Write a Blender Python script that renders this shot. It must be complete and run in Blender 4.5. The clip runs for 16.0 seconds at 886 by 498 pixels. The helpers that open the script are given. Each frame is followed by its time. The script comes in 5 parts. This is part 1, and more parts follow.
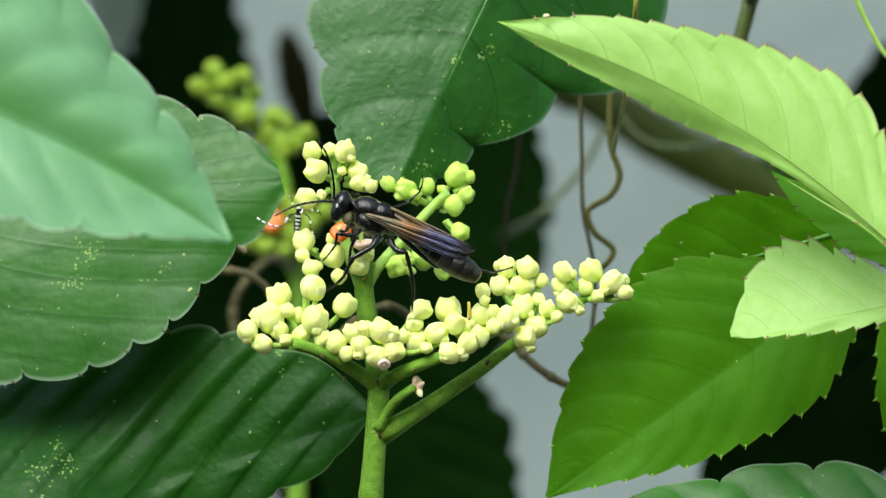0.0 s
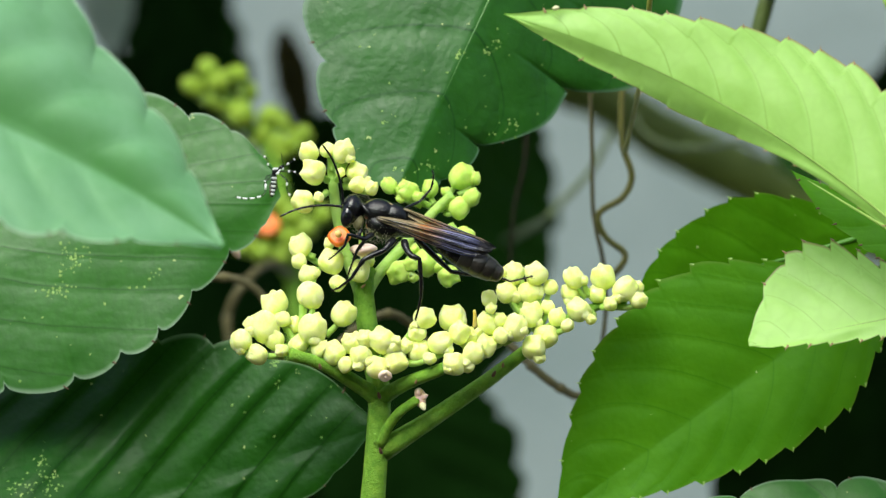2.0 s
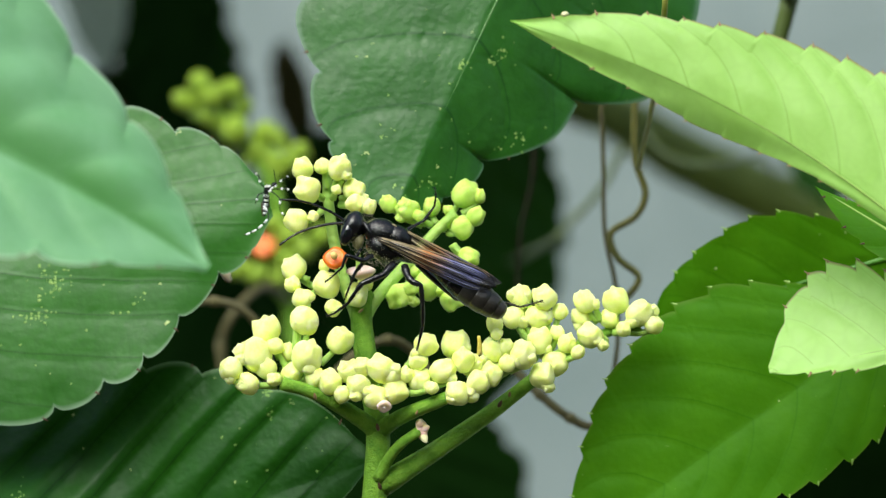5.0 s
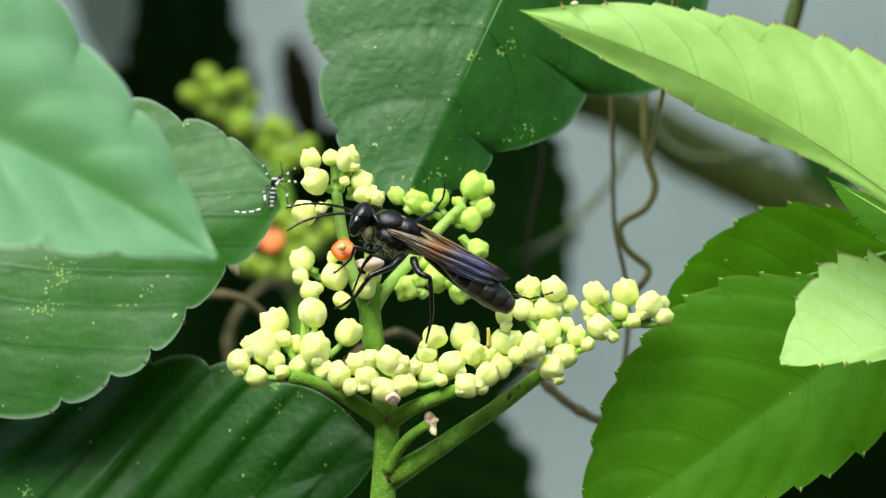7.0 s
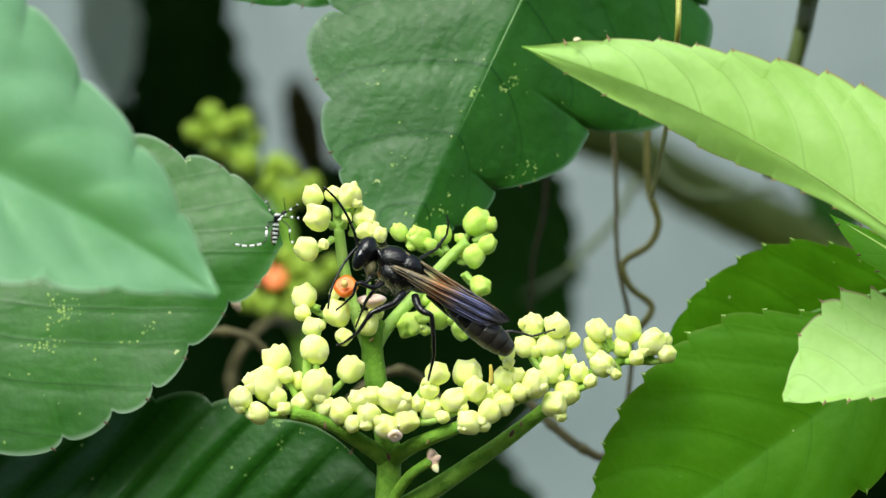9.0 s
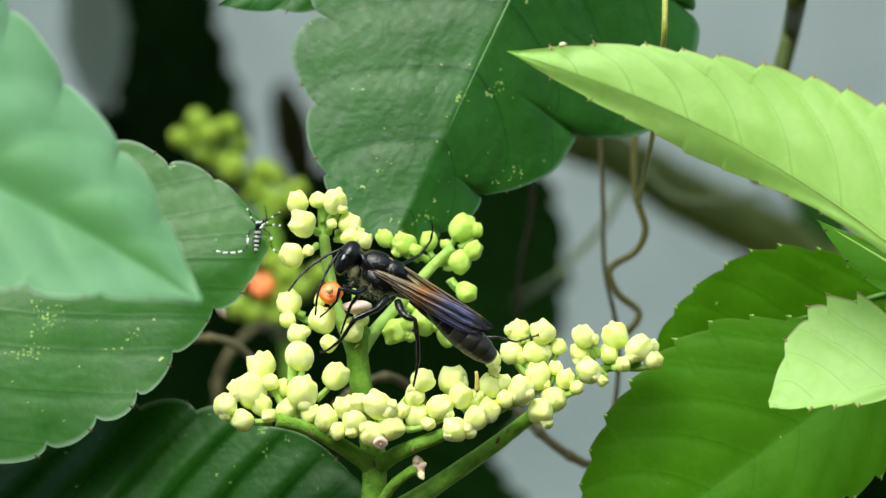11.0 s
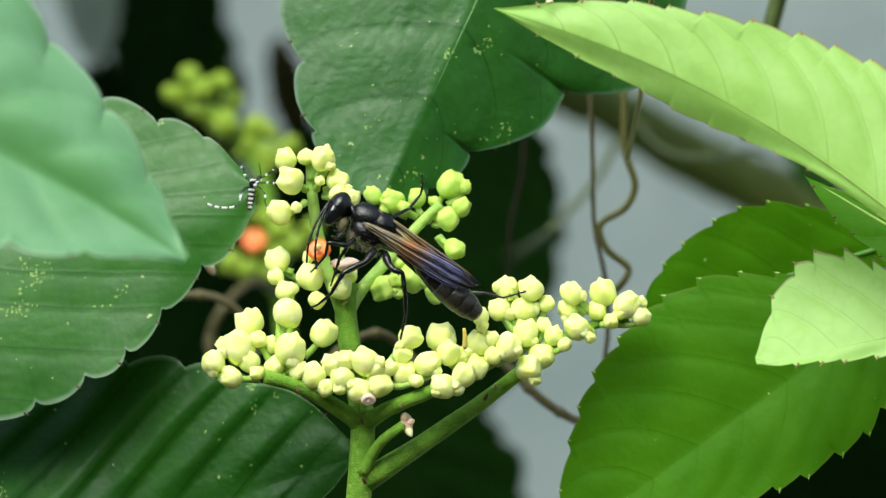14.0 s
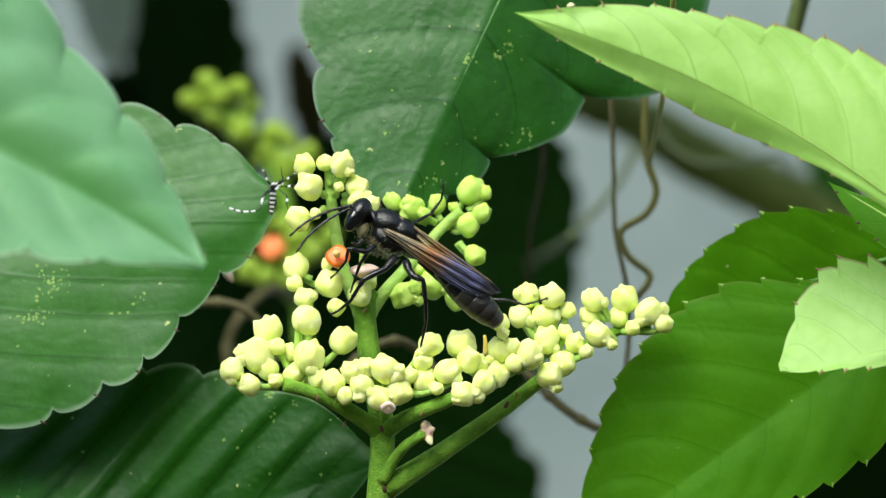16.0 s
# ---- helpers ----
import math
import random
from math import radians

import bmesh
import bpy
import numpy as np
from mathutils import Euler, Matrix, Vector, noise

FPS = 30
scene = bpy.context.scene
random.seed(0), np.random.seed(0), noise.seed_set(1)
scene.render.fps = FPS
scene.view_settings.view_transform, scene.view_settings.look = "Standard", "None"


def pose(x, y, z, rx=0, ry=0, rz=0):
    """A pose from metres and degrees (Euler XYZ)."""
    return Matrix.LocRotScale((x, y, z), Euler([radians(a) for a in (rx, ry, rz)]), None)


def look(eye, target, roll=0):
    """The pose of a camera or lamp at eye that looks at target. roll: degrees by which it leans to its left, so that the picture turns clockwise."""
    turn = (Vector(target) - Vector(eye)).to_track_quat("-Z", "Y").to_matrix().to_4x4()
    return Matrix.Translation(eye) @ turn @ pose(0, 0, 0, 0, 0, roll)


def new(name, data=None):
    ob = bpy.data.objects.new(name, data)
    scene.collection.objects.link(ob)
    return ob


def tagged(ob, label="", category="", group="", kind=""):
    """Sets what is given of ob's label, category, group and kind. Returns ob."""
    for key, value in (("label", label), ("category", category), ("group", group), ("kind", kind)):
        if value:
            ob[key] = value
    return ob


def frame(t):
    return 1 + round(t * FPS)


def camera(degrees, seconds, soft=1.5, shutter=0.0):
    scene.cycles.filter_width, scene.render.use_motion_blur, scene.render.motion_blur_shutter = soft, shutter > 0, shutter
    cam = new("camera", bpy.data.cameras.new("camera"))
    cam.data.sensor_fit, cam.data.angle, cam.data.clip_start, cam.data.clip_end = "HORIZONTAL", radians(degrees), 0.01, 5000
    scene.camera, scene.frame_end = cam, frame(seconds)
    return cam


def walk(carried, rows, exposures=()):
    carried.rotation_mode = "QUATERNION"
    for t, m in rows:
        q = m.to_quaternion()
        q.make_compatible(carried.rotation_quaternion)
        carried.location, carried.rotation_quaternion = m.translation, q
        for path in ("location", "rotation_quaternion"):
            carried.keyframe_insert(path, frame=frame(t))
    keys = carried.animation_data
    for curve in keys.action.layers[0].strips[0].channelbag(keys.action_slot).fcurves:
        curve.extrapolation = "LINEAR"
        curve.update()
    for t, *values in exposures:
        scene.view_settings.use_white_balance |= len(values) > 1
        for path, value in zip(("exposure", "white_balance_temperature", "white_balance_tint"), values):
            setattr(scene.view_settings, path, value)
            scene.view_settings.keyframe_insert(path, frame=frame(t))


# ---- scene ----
# ================= camera =================
cam = camera(10.0, 16.0, 1.3)
cam.data.dof.use_dof = True
cam.data.dof.aperture_fstop = 35.0
PATH = [
    (0.0, look((-0.00074, -0.59553, 1.20110), (0.00232, 0.06444, 1.19610), 0.295)),
    (0.5, look((-0.00048, -0.58986, 1.20078), (0.00223, 0.07012, 1.19629), 0.245)),
    (1.0, look((-0.00092, -0.58346, 1.20084), (0.00224, 0.07652, 1.19656), 0.207)),
    (1.5, look((-0.00061, -0.57728, 1.20123), (0.00219, 0.08270, 1.19664), 0.220)),
    (2.0, look((-0.00111, -0.56539, 1.20092), (0.00201, 0.09459, 1.19654), 0.218)),
    (2.5, look((-0.00172, -0.54970, 1.20026), (0.00194, 0.11029, 1.19829), 0.207)),
    (3.0, look((-0.00189, -0.54095, 1.20030), (0.00306, 0.11903, 1.19955), 0.213)),
    (3.5, look((-0.00125, -0.53906, 1.20090), (0.00505, 0.12091, 1.19965), 0.171)),
    (4.0, look((-0.00128, -0.53724, 1.20075), (0.00509, 0.12273, 1.19951), 0.154)),
    (4.5, look((-0.00019, -0.53456, 1.20049), (0.00329, 0.12543, 1.19941), 0.139)),
    (5.0, look((-0.00045, -0.53166, 1.20083), (0.00172, 0.12833, 1.19917), 0.086)),
    (7.5, look((-0.00051, -0.52789, 1.19958), (0.00010, 0.13211, 1.19843), 0.006)),
    (8.0, look((0.00000, -0.52713, 1.20000), (0.00000, 0.13287, 1.20000), 0.000)),
    (8.5, look((-0.00009, -0.52788, 1.19931), (0.00002, 0.13211, 1.20245), 0.059)),
    (11.0, look((0.00063, -0.52504, 1.19927), (0.00187, 0.13494, 1.20405), -0.005)),
    (11.5, look((0.00086, -0.52525, 1.19949), (0.00314, 0.13473, 1.20386), -0.045)),
    (12.0, look((0.00142, -0.52543, 1.19959), (0.00336, 0.13455, 1.20323), -0.068)),
    (12.5, look((0.00190, -0.52545, 1.19942), (0.00336, 0.13454, 1.20207), -0.076)),
    (13.0, look((0.00193, -0.52503, 1.19939), (0.00348, 0.13497, 1.20044), -0.095)),
    (13.5, look((0.00218, -0.52513, 1.19921), (0.00359, 0.13487, 1.19891), -0.069)),
    (14.0, look((0.00251, -0.52515, 1.19969), (0.00295, 0.13485, 1.19832), -0.057)),
    (14.5, look((0.00243, -0.52481, 1.19969), (0.00144, 0.13519, 1.19847), -0.053)),
    (15.0, look((0.00242, -0.52420, 1.19972), (0.00080, 0.13579, 1.19866), -0.090)),
    (15.5, look((0.00229, -0.52257, 1.19941), (0.00062, 0.13742, 1.19895), -0.106)),
    (16.0, look((0.00202, -0.52072, 1.19952), (0.00045, 0.13928, 1.19920), -0.117)),
]

walk(cam, PATH)

# ================= light =================
world = bpy.data.worlds.new("overcast_sky")
scene.world = world
world.use_nodes = True
_n = world.node_tree.nodes
_sky = _n.new("ShaderNodeTexSky")
_sky.sky_type = "NISHITA"
_sky.sun_disc = False
_sky.sun_elevation = radians(58)
_sky.sun_rotation = radians(200)
_sky.dust_density = 3.0
_n["Background"].inputs["Strength"].default_value = 0.112
world.node_tree.links.new(_sky.outputs[0], _n["Background"].inputs["Color"])

sun_data = bpy.data.lights.new("sun", "SUN")
sun_data.energy = 2.2
sun_data.angle = radians(40)
sun_data.color = (0.93, 1.0, 0.89)
sun = new("sun", sun_data)
sun.matrix_world = look((-0.35, -0.85, 2.15), (0.0, 0.0, 1.2))
scene.view_settings.exposure = 0.85

ORIGIN = Vector((0.0, 0.0, 1.2))      # middle of the flower cluster


def mm(p):
    """A place from millimetres round the middle of the cluster."""
    return ORIGIN + Vector(p) * 0.001


# ================= materials =================
def node_mat(name):
    m = bpy.data.materials.new(name)
    m.use_nodes = True
    nt = m.node_tree
    return m, nt, nt.nodes, nt.links, nt.nodes["Principled BSDF"]


def mix_rgb(nt, fac, a, b):
    n = nt.nodes.new("ShaderNodeMix")
    n.data_type = "RGBA"
    for sock, v in ((n.inputs[0], fac), (n.inputs[6], a), (n.inputs[7], b)):
        if isinstance(v, bpy.types.NodeSocket):
            nt.links.new(v, sock)
        elif isinstance(v, (int, float)):
            sock.default_value = v
        else:
            sock.default_value = (*v, 1.0)
    return n.outputs[2]


def noise_fac(nt, scale, detail=4.0, lo=0.35, hi=0.65, coords="Object", rough=0.55):
    tc = nt.nodes.new("ShaderNodeTexCoord")
    n = nt.nodes.new("ShaderNodeTexNoise")
    n.inputs["Scale"].default_value = scale
    n.inputs["Detail"].default_value = detail
    n.inputs["Roughness"].default_value = rough
    nt.links.new(tc.outputs[coords], n.inputs["Vector"])
    r = nt.nodes.new("ShaderNodeMapRange")
    r.inputs[1].default_value, r.inputs[2].default_value = lo, hi
    nt.links.new(n.outputs[0], r.inputs[0])
    return r.outputs[0]


def attribute(nt, name):
    n = nt.nodes.new("ShaderNodeAttribute")
    n.attribute_name = name
    return n.outputs["Fac"]


def bump(nt, bsdf, height, strength, dist):
    n = nt.nodes.new("ShaderNodeBump")
    n.inputs["Strength"].default_value = strength
    n.inputs["Distance"].default_value = dist
    nt.links.new(height, n.inputs["Height"])
    nt.links.new(n.outputs[0], bsdf.inputs["Normal"])
    return n.outputs[0]


def vein_lines(nt, width):
    """1 along the side veins of a leaf and 0 between them."""
    def calc(op, a, b=None):
        n = nt.nodes.new("ShaderNodeMath")
        n.operation = op
        for sock, v in zip(n.inputs, (a, b)):
            if isinstance(v, (int, float)):
                sock.default_value = v
            elif v is not None:
                nt.links.new(v, sock)
        return n.outputs[0]
    q = calc("ADD", attribute(nt, "vein_phase"), calc("MULTIPLY", noise_fac(nt, 220, 2, 0.0, 1.0), 0.12))
    d = calc("ABSOLUTE", calc("SUBTRACT", calc("FRACT", calc("ADD", q, 0.5)), 0.5))
    r = nt.nodes.new("ShaderNodeMapRange")
    r.interpolation_type = "SMOOTHSTEP"
    r.inputs[1].default_value, r.inputs[2].default_value = 0.0, width
    r.inputs[3].default_value, r.inputs[4].default_value = 1.0, 0.0
    nt.links.new(d, r.inputs[0])
    fade = calc("SUBTRACT", 1.0, calc("MULTIPLY", attribute(nt, "across"), 0.45))
    return calc("MULTIPLY", r.outputs[0], fade)


def leaf_mat(name, dark, light, vein, rim, rough, through_light, gloss=0.5, specks=0.0, emboss=0.3, crease_shade=None):
    """A leaf: mottled green, paler veins, a coloured rim, and light that shines through."""
    m, nt, nodes, links, p = node_mat(name)
    c = mix_rgb(nt, noise_fac(nt, 130, 3), dark, light)
    fine = noise_fac(nt, 900, 5, 0.3, 0.7)
    c = mix_rgb(nt, fine, c, mix_rgb(nt, 0.35, c, light))
    line, wide_line = vein_lines(nt, 0.035), vein_lines(nt, 0.14)
    net = nodes.new("ShaderNodeTexVoronoi")
    net.feature = "DISTANCE_TO_EDGE"
    net.inputs["Scale"].default_value = 520
    links.new(nodes.new("ShaderNodeTexCoord").outputs["Object"], net.inputs["Vector"])
    mesh_line = nodes.new("ShaderNodeMapRange")
    mesh_line.interpolation_type = "SMOOTHSTEP"
    mesh_line.inputs[2].default_value = 0.22
    links.new(net.outputs["Distance"], mesh_line.inputs[0])
    c = mix_rgb(nt, mesh_line.outputs[0], mix_rgb(nt, 0.14, c, vein), c)
    c = mix_rgb(nt, line, c, vein)
    # On dark leaves the pale rim paints in sky light caught by the margin.
    c = mix_rgb(nt, attribute(nt, "rim"), c, rim)
    # Deeper green by the rib, mainly on one half: the crease's shade, painted.
    if crease_shade:
        near = nodes.new("ShaderNodeMapRange")
        near.interpolation_type = "SMOOTHSTEP"
        near.inputs[2].default_value = 0.42
        near.inputs[3].default_value, near.inputs[4].default_value = 0.65, 0.0
        links.new(attribute(nt, "heart"), near.inputs[0])
        c = mix_rgb(nt, near.outputs[0], c, crease_shade)
    if specks:
        c = mix_rgb(nt, noise_fac(nt, 700, 3, 0.76 - specks, 0.8 - specks), c, (0.45, 0.55, 0.2))
    links.new(c, p.inputs["Base Color"])
    p.inputs["Specular IOR Level"].default_value = gloss
    r = nodes.new("ShaderNodeMapRange")
    r.inputs[3].default_value, r.inputs[4].default_value = rough - 0.06, rough + 0.1
    links.new(fine, r.inputs[0])
    links.new(r.outputs[0], p.inputs["Roughness"])
    hgt = nodes.new("ShaderNodeMath")
    hgt.operation = "MULTIPLY_ADD"
    links.new(wide_line, hgt.inputs[0])
    hgt.inputs[1].default_value = -0.4
    swell = nodes.new("ShaderNodeMath")
    swell.operation = "MULTIPLY_ADD"
    links.new(noise_fac(nt, 170, 3, 0.2, 0.8), swell.inputs[0])
    swell.inputs[1].default_value = 1.8
    links.new(noise_fac(nt, 700, 5, 0.1, 0.9), swell.inputs[2])
    quilt = nodes.new("ShaderNodeMath")
    quilt.operation = "MULTIPLY_ADD"
    links.new(mesh_line.outputs[0], quilt.inputs[0])
    quilt.inputs[1].default_value = 0.07
    links.new(swell.outputs[0], quilt.inputs[2])
    links.new(quilt.outputs[0], hgt.inputs[2])
    nrm = bump(nt, p, hgt.outputs[0], emboss, 0.0003)
    tr = nodes.new("ShaderNodeBsdfTranslucent")
    hs = nodes.new("ShaderNodeHueSaturation")
    hs.inputs["Hue"].default_value = 0.48
    hs.inputs["Saturation"].default_value = 1.1
    hs.inputs["Value"].default_value = 1.5
    links.new(c, hs.inputs["Color"])
    links.new(hs.outputs[0], tr.inputs["Color"])
    links.new(nrm, tr.inputs["Normal"])
    mx = nodes.new("ShaderNodeMixShader")
    mx.inputs[0].default_value = through_light
    links.new(p.outputs[0], mx.inputs[1])
    links.new(tr.outputs[0], mx.inputs[2])
    links.new(mx.outputs[0], nodes["Material Output"].inputs["Surface"])
    return m


def plain_mat(name, a, b, scale, rough, gloss=0.5, relief=0.3, depth=0.0002, sss=0.0, lo=0.35, hi=0.65):
    m, nt, nodes, links, p = node_mat(name)
    c = mix_rgb(nt, noise_fac(nt, scale, 4, lo, hi), a, b)
    c = mix_rgb(nt, noise_fac(nt, scale * 6, 4, 0.3, 0.7), c, mix_rgb(nt, 0.4, c, b))
    links.new(c, p.inputs["Base Color"])
    p.inputs["Roughness"].default_value = rough
    p.inputs["Specular IOR Level"].default_value = gloss
    if sss:
        p.inputs["Subsurface Weight"].default_value = sss
        p.inputs["Subsurface Radius"].default_value = (1.0, 1.0, 0.3)
        p.inputs["Subsurface Scale"].default_value = 0.0011
    bump(nt, p, noise_fac(nt, scale * 5, 5, 0.2, 0.8), relief, depth)
    return m


SPINE = plain_mat("brown_point", (0.06, 0.025, 0.015), (0.12, 0.06, 0.03), 900, 0.5)
SPINE_TAN = plain_mat("tan_point", (0.2, 0.12, 0.05), (0.34, 0.22, 0.1), 900, 0.5)
RIB_FRESH = plain_mat("green_rib", (0.045, 0.17, 0.006), (0.06, 0.205, 0.01), 600, 0.5)
RIB_PALE = plain_mat("pale_green_rib", (0.12, 0.34, 0.1), (0.17, 0.4, 0.15), 600, 0.5)
RIB_DARK = plain_mat("dark_rib", (0.02, 0.05, 0.012), (0.03, 0.07, 0.02), 600, 0.5)
LEAF_DARK = leaf_mat("leaf_dark_green", (0.013, 0.085, 0.006), (0.023, 0.118, 0.013), (0.0095, 0.068, 0.008), (0.1, 0.19, 0.11), 0.42, 0.15, 0.34, 0.055, 0.36)
# Near black: the deep shade behind the vine is put into the colour.
LEAF_DEEP_SHADE = leaf_mat("leaf_deep_shade_green", (0.004, 0.019, 0.002), (0.006, 0.026, 0.003), (0.005, 0.023, 0.003), (0.006, 0.022, 0.003), 0.8, 0.03, 0.03)
LEAF_LOW = leaf_mat("leaf_deep_green", (0.007, 0.062, 0.002), (0.0125, 0.088, 0.003), (0.005, 0.042, 0.002), (0.16, 0.26, 0.13), 0.46, 0.12, 0.28, 0.05, 0.34)
LEAF_MID = leaf_mat("leaf_mid_green", (0.018, 0.108, 0.006), (0.03, 0.145, 0.012), (0.011, 0.07, 0.004), (0.18, 0.28, 0.17), 0.44, 0.13, 0.38, 0.045, 0.22)
# A lighter shade, likewise put into the colour, for less hidden leaves.
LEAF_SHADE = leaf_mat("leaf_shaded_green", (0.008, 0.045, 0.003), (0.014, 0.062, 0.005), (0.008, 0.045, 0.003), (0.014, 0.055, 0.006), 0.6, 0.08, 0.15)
LEAF_FRESH = leaf_mat("leaf_fresh_green", (0.049, 0.193, 0.003), (0.069, 0.235, 0.006), (0.045, 0.185, 0.003), (0.1, 0.22, 0.02), 0.5, 0.3, 0.13, 0.03, 0.2)
LEAF_BRIGHT = leaf_mat("leaf_bright_green", (0.33, 0.6, 0.12), (0.4, 0.68, 0.17), (0.28, 0.52, 0.09), (0.26, 0.2, 0.07), 0.46, 0.35, 0.5, 0.0, 0.15)
LEAF_WITHERED = leaf_mat("leaf_withered", (0.022, 0.024, 0.006), (0.036, 0.034, 0.01), (0.025, 0.022, 0.006), (0.03, 0.025, 0.01), 0.7, 0.1, 0.1)
LEAF_GREY = leaf_mat("leaf_grey_green", (0.42, 0.53, 0.44), (0.5, 0.6, 0.5), (0.42, 0.52, 0.42), (0.24, 0.3, 0.22), 0.5, 0.2, 0.3)
LEAF_PALE = leaf_mat("leaf_pale_green", (0.15, 0.385, 0.15), (0.225, 0.475, 0.24), (0.23, 0.49, 0.24), (0.45, 0.63, 0.42), 0.42, 0.3, 0.6, 0.0, 0.18, (0.075, 0.27, 0.05))
STEM = plain_mat("green_stem", (0.1, 0.27, 0.012), (0.22, 0.42, 0.04), 900, 0.58, 0.3, relief=0.6, depth=0.0003, sss=0.3)
STEM_PALE = plain_mat("pale_stem", (0.26, 0.47, 0.06), (0.4, 0.6, 0.13), 420, 0.5, relief=0.5, depth=0.0003, sss=0.3)
MIDRIB = plain_mat("pale_rib", (0.09, 0.24, 0.06), (0.15, 0.3, 0.09), 600, 0.5)
RIB_BROWN = plain_mat("green_leaf_rib", (0.24, 0.42, 0.06), (0.32, 0.5, 0.1), 600, 0.5)
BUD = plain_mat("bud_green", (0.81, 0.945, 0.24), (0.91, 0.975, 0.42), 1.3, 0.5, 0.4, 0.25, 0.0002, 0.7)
# Darker copy of the bud green: the back tufts' shade is in its colour.
BUD_BACK = plain_mat("bud_green_shaded", (0.44, 0.67, 0.09), (0.58, 0.77, 0.18), 1.3, 0.5, 0.4, 0.25, 0.0002, 0.6)
# Dimmed green: shade from the leaves over the far cluster is painted in.
BUD_FAR = plain_mat("bud_far_shaded", (0.18, 0.3, 0.018), (0.28, 0.41, 0.04), 1.3, 0.5, 0.3)
ORANGE = plain_mat("orange_disc", (0.8, 0.12, 0.005), (0.86, 0.22, 0.012), 1200, 0.35, 0.5, 0.2, 0.0001, 0.3)
PINK = plain_mat("pink_disc", (0.84, 0.56, 0.5), (0.88, 0.68, 0.58), 900, 0.5, 0.4, 0.2, 0.0001, 0.3)
PINK_CRUMB = plain_mat("pale_crumb", (0.7, 0.66, 0.3), (0.8, 0.76, 0.45), 900, 0.6)
TENDRIL = plain_mat("olive_tendril", (0.1, 0.105, 0.018), (0.165, 0.155, 0.03), 300, 0.55)
TENDRIL_YELLOW = plain_mat("yellow_green_tendril", (0.3, 0.3, 0.05), (0.42, 0.42, 0.09), 300, 0.5)
VINE_OLD = plain_mat("old_green_vine", (0.1, 0.155, 0.012), (0.15, 0.21, 0.025), 250, 0.7)
HAZE_GREEN = plain_mat("dull_green_tendril", (0.06, 0.095, 0.035), (0.09, 0.12, 0.05), 250, 0.6)
BARK = plain_mat("brown_vine", (0.06, 0.054, 0.018), (0.105, 0.092, 0.03), 250, 0.7)
WALL = plain_mat("painted_wall", (0.19, 0.245, 0.24), (0.27, 0.325, 0.32), 9, 0.8, 0.3, 0.3, 0.002)
BLOCKER_WALL = plain_mat("dark_green_blocker", (0.05, 0.07, 0.04), (0.1, 0.12, 0.07), 3, 0.9, 0.2, 0.6, 0.02)
SOIL = plain_mat("soil", (0.05, 0.042, 0.03), (0.1, 0.08, 0.05), 12, 0.95, 0.2, 0.8, 0.02)


# ================= builders =================
def mesh_ob(name, verts, faces, mat, parent=None, label="", smooth=True, origin=None):
    me = bpy.data.meshes.new(name)
    o = Vector(origin) if origin is not None else Vector((0, 0, 0))
    me.from_pydata([tuple(Vector(v) - o) for v in verts], [], faces)
    me.update()
    if smooth:
        me.polygons.foreach_set("use_smooth", [True] * len(me.polygons))
    me.materials.append(mat)
    ob = new(name, me)
    if parent:
        ob.parent = parent
        ob.location = o - parent.matrix_basis.translation if parent.parent is None else o
    else:
        ob.location = o
    if label:
        ob["label"] = label
    return ob


def spline(points, n):
    """n + 1 places along a smooth line through the points."""
    pts = [Vector(p) for p in points]
    pts = [pts[0] * 2 - pts[1], *pts, pts[-1] * 2 - pts[-2]]
    out = []
    k = len(pts) - 3
    for i in range(n + 1):
        u = i / n * k
        j = min(int(u), k - 1)
        u -= j
        a, b, c, d = pts[j:j + 4]
        out.append(0.5 * (2 * b + (c - a) * u + (2 * a - 5 * b + 4 * c - d) * u * u + (3 * b - a - 3 * c + d) * u ** 3))
    return out


def tube_data(path, radii, sides=10, rough=0.0, seed=0):
    """Vertices and faces of a closed tube along a path, with its radius at each place."""
    rnd = random.Random(seed)
    verts, faces = [], []
    n = len(path)
    side = None
    for i, p in enumerate(path):
        d = (path[min(i + 1, n - 1)] - path[max(i - 1, 0)]).normalized()
        if side is None:
            side = d.cross(Vector((0.3, 1, 0.2))).normalized()
        side = (side - d * side.dot(d)).normalized()
        other = d.cross(side)
        for k in range(sides):
            a = math.tau * k / sides
            r = radii[i] * (1 + rough * (rnd.random() - 0.5))
            verts.append(p + (side * math.cos(a) + other * math.sin(a)) * r)
    for i in range(n - 1):
        for k in range(sides):
            k2 = (k + 1) % sides
            faces.append((i * sides + k, i * sides + k2, (i + 1) * sides + k2, (i + 1) * sides + k))
    verts += [path[0], path[-1]]
    for k in range(sides):
        k2 = (k + 1) % sides
        faces.append((len(verts) - 2, k2, k))
        faces.append((len(verts) - 1, (n - 1) * sides + k, (n - 1) * sides + k2))
    return verts, faces


def tube(name, points, r0, r1, mat, parent=None, label="", n=24, sides=10, rough=0.08, swell=0.0):
    path = spline(points, n)
    radii = [(r0 + (r1 - r0) * i / n) * (1 + swell * math.exp(-((i / n - 1) / 0.08) ** 2) + swell * math.exp(-((i / n) / 0.08) ** 2)) for i in range(n + 1)]
    v, f = tube_data(path, radii, sides, rough, len(points) * 7 + n)
    return mesh_ob(name, v, f, mat, parent, label, True, path[0])


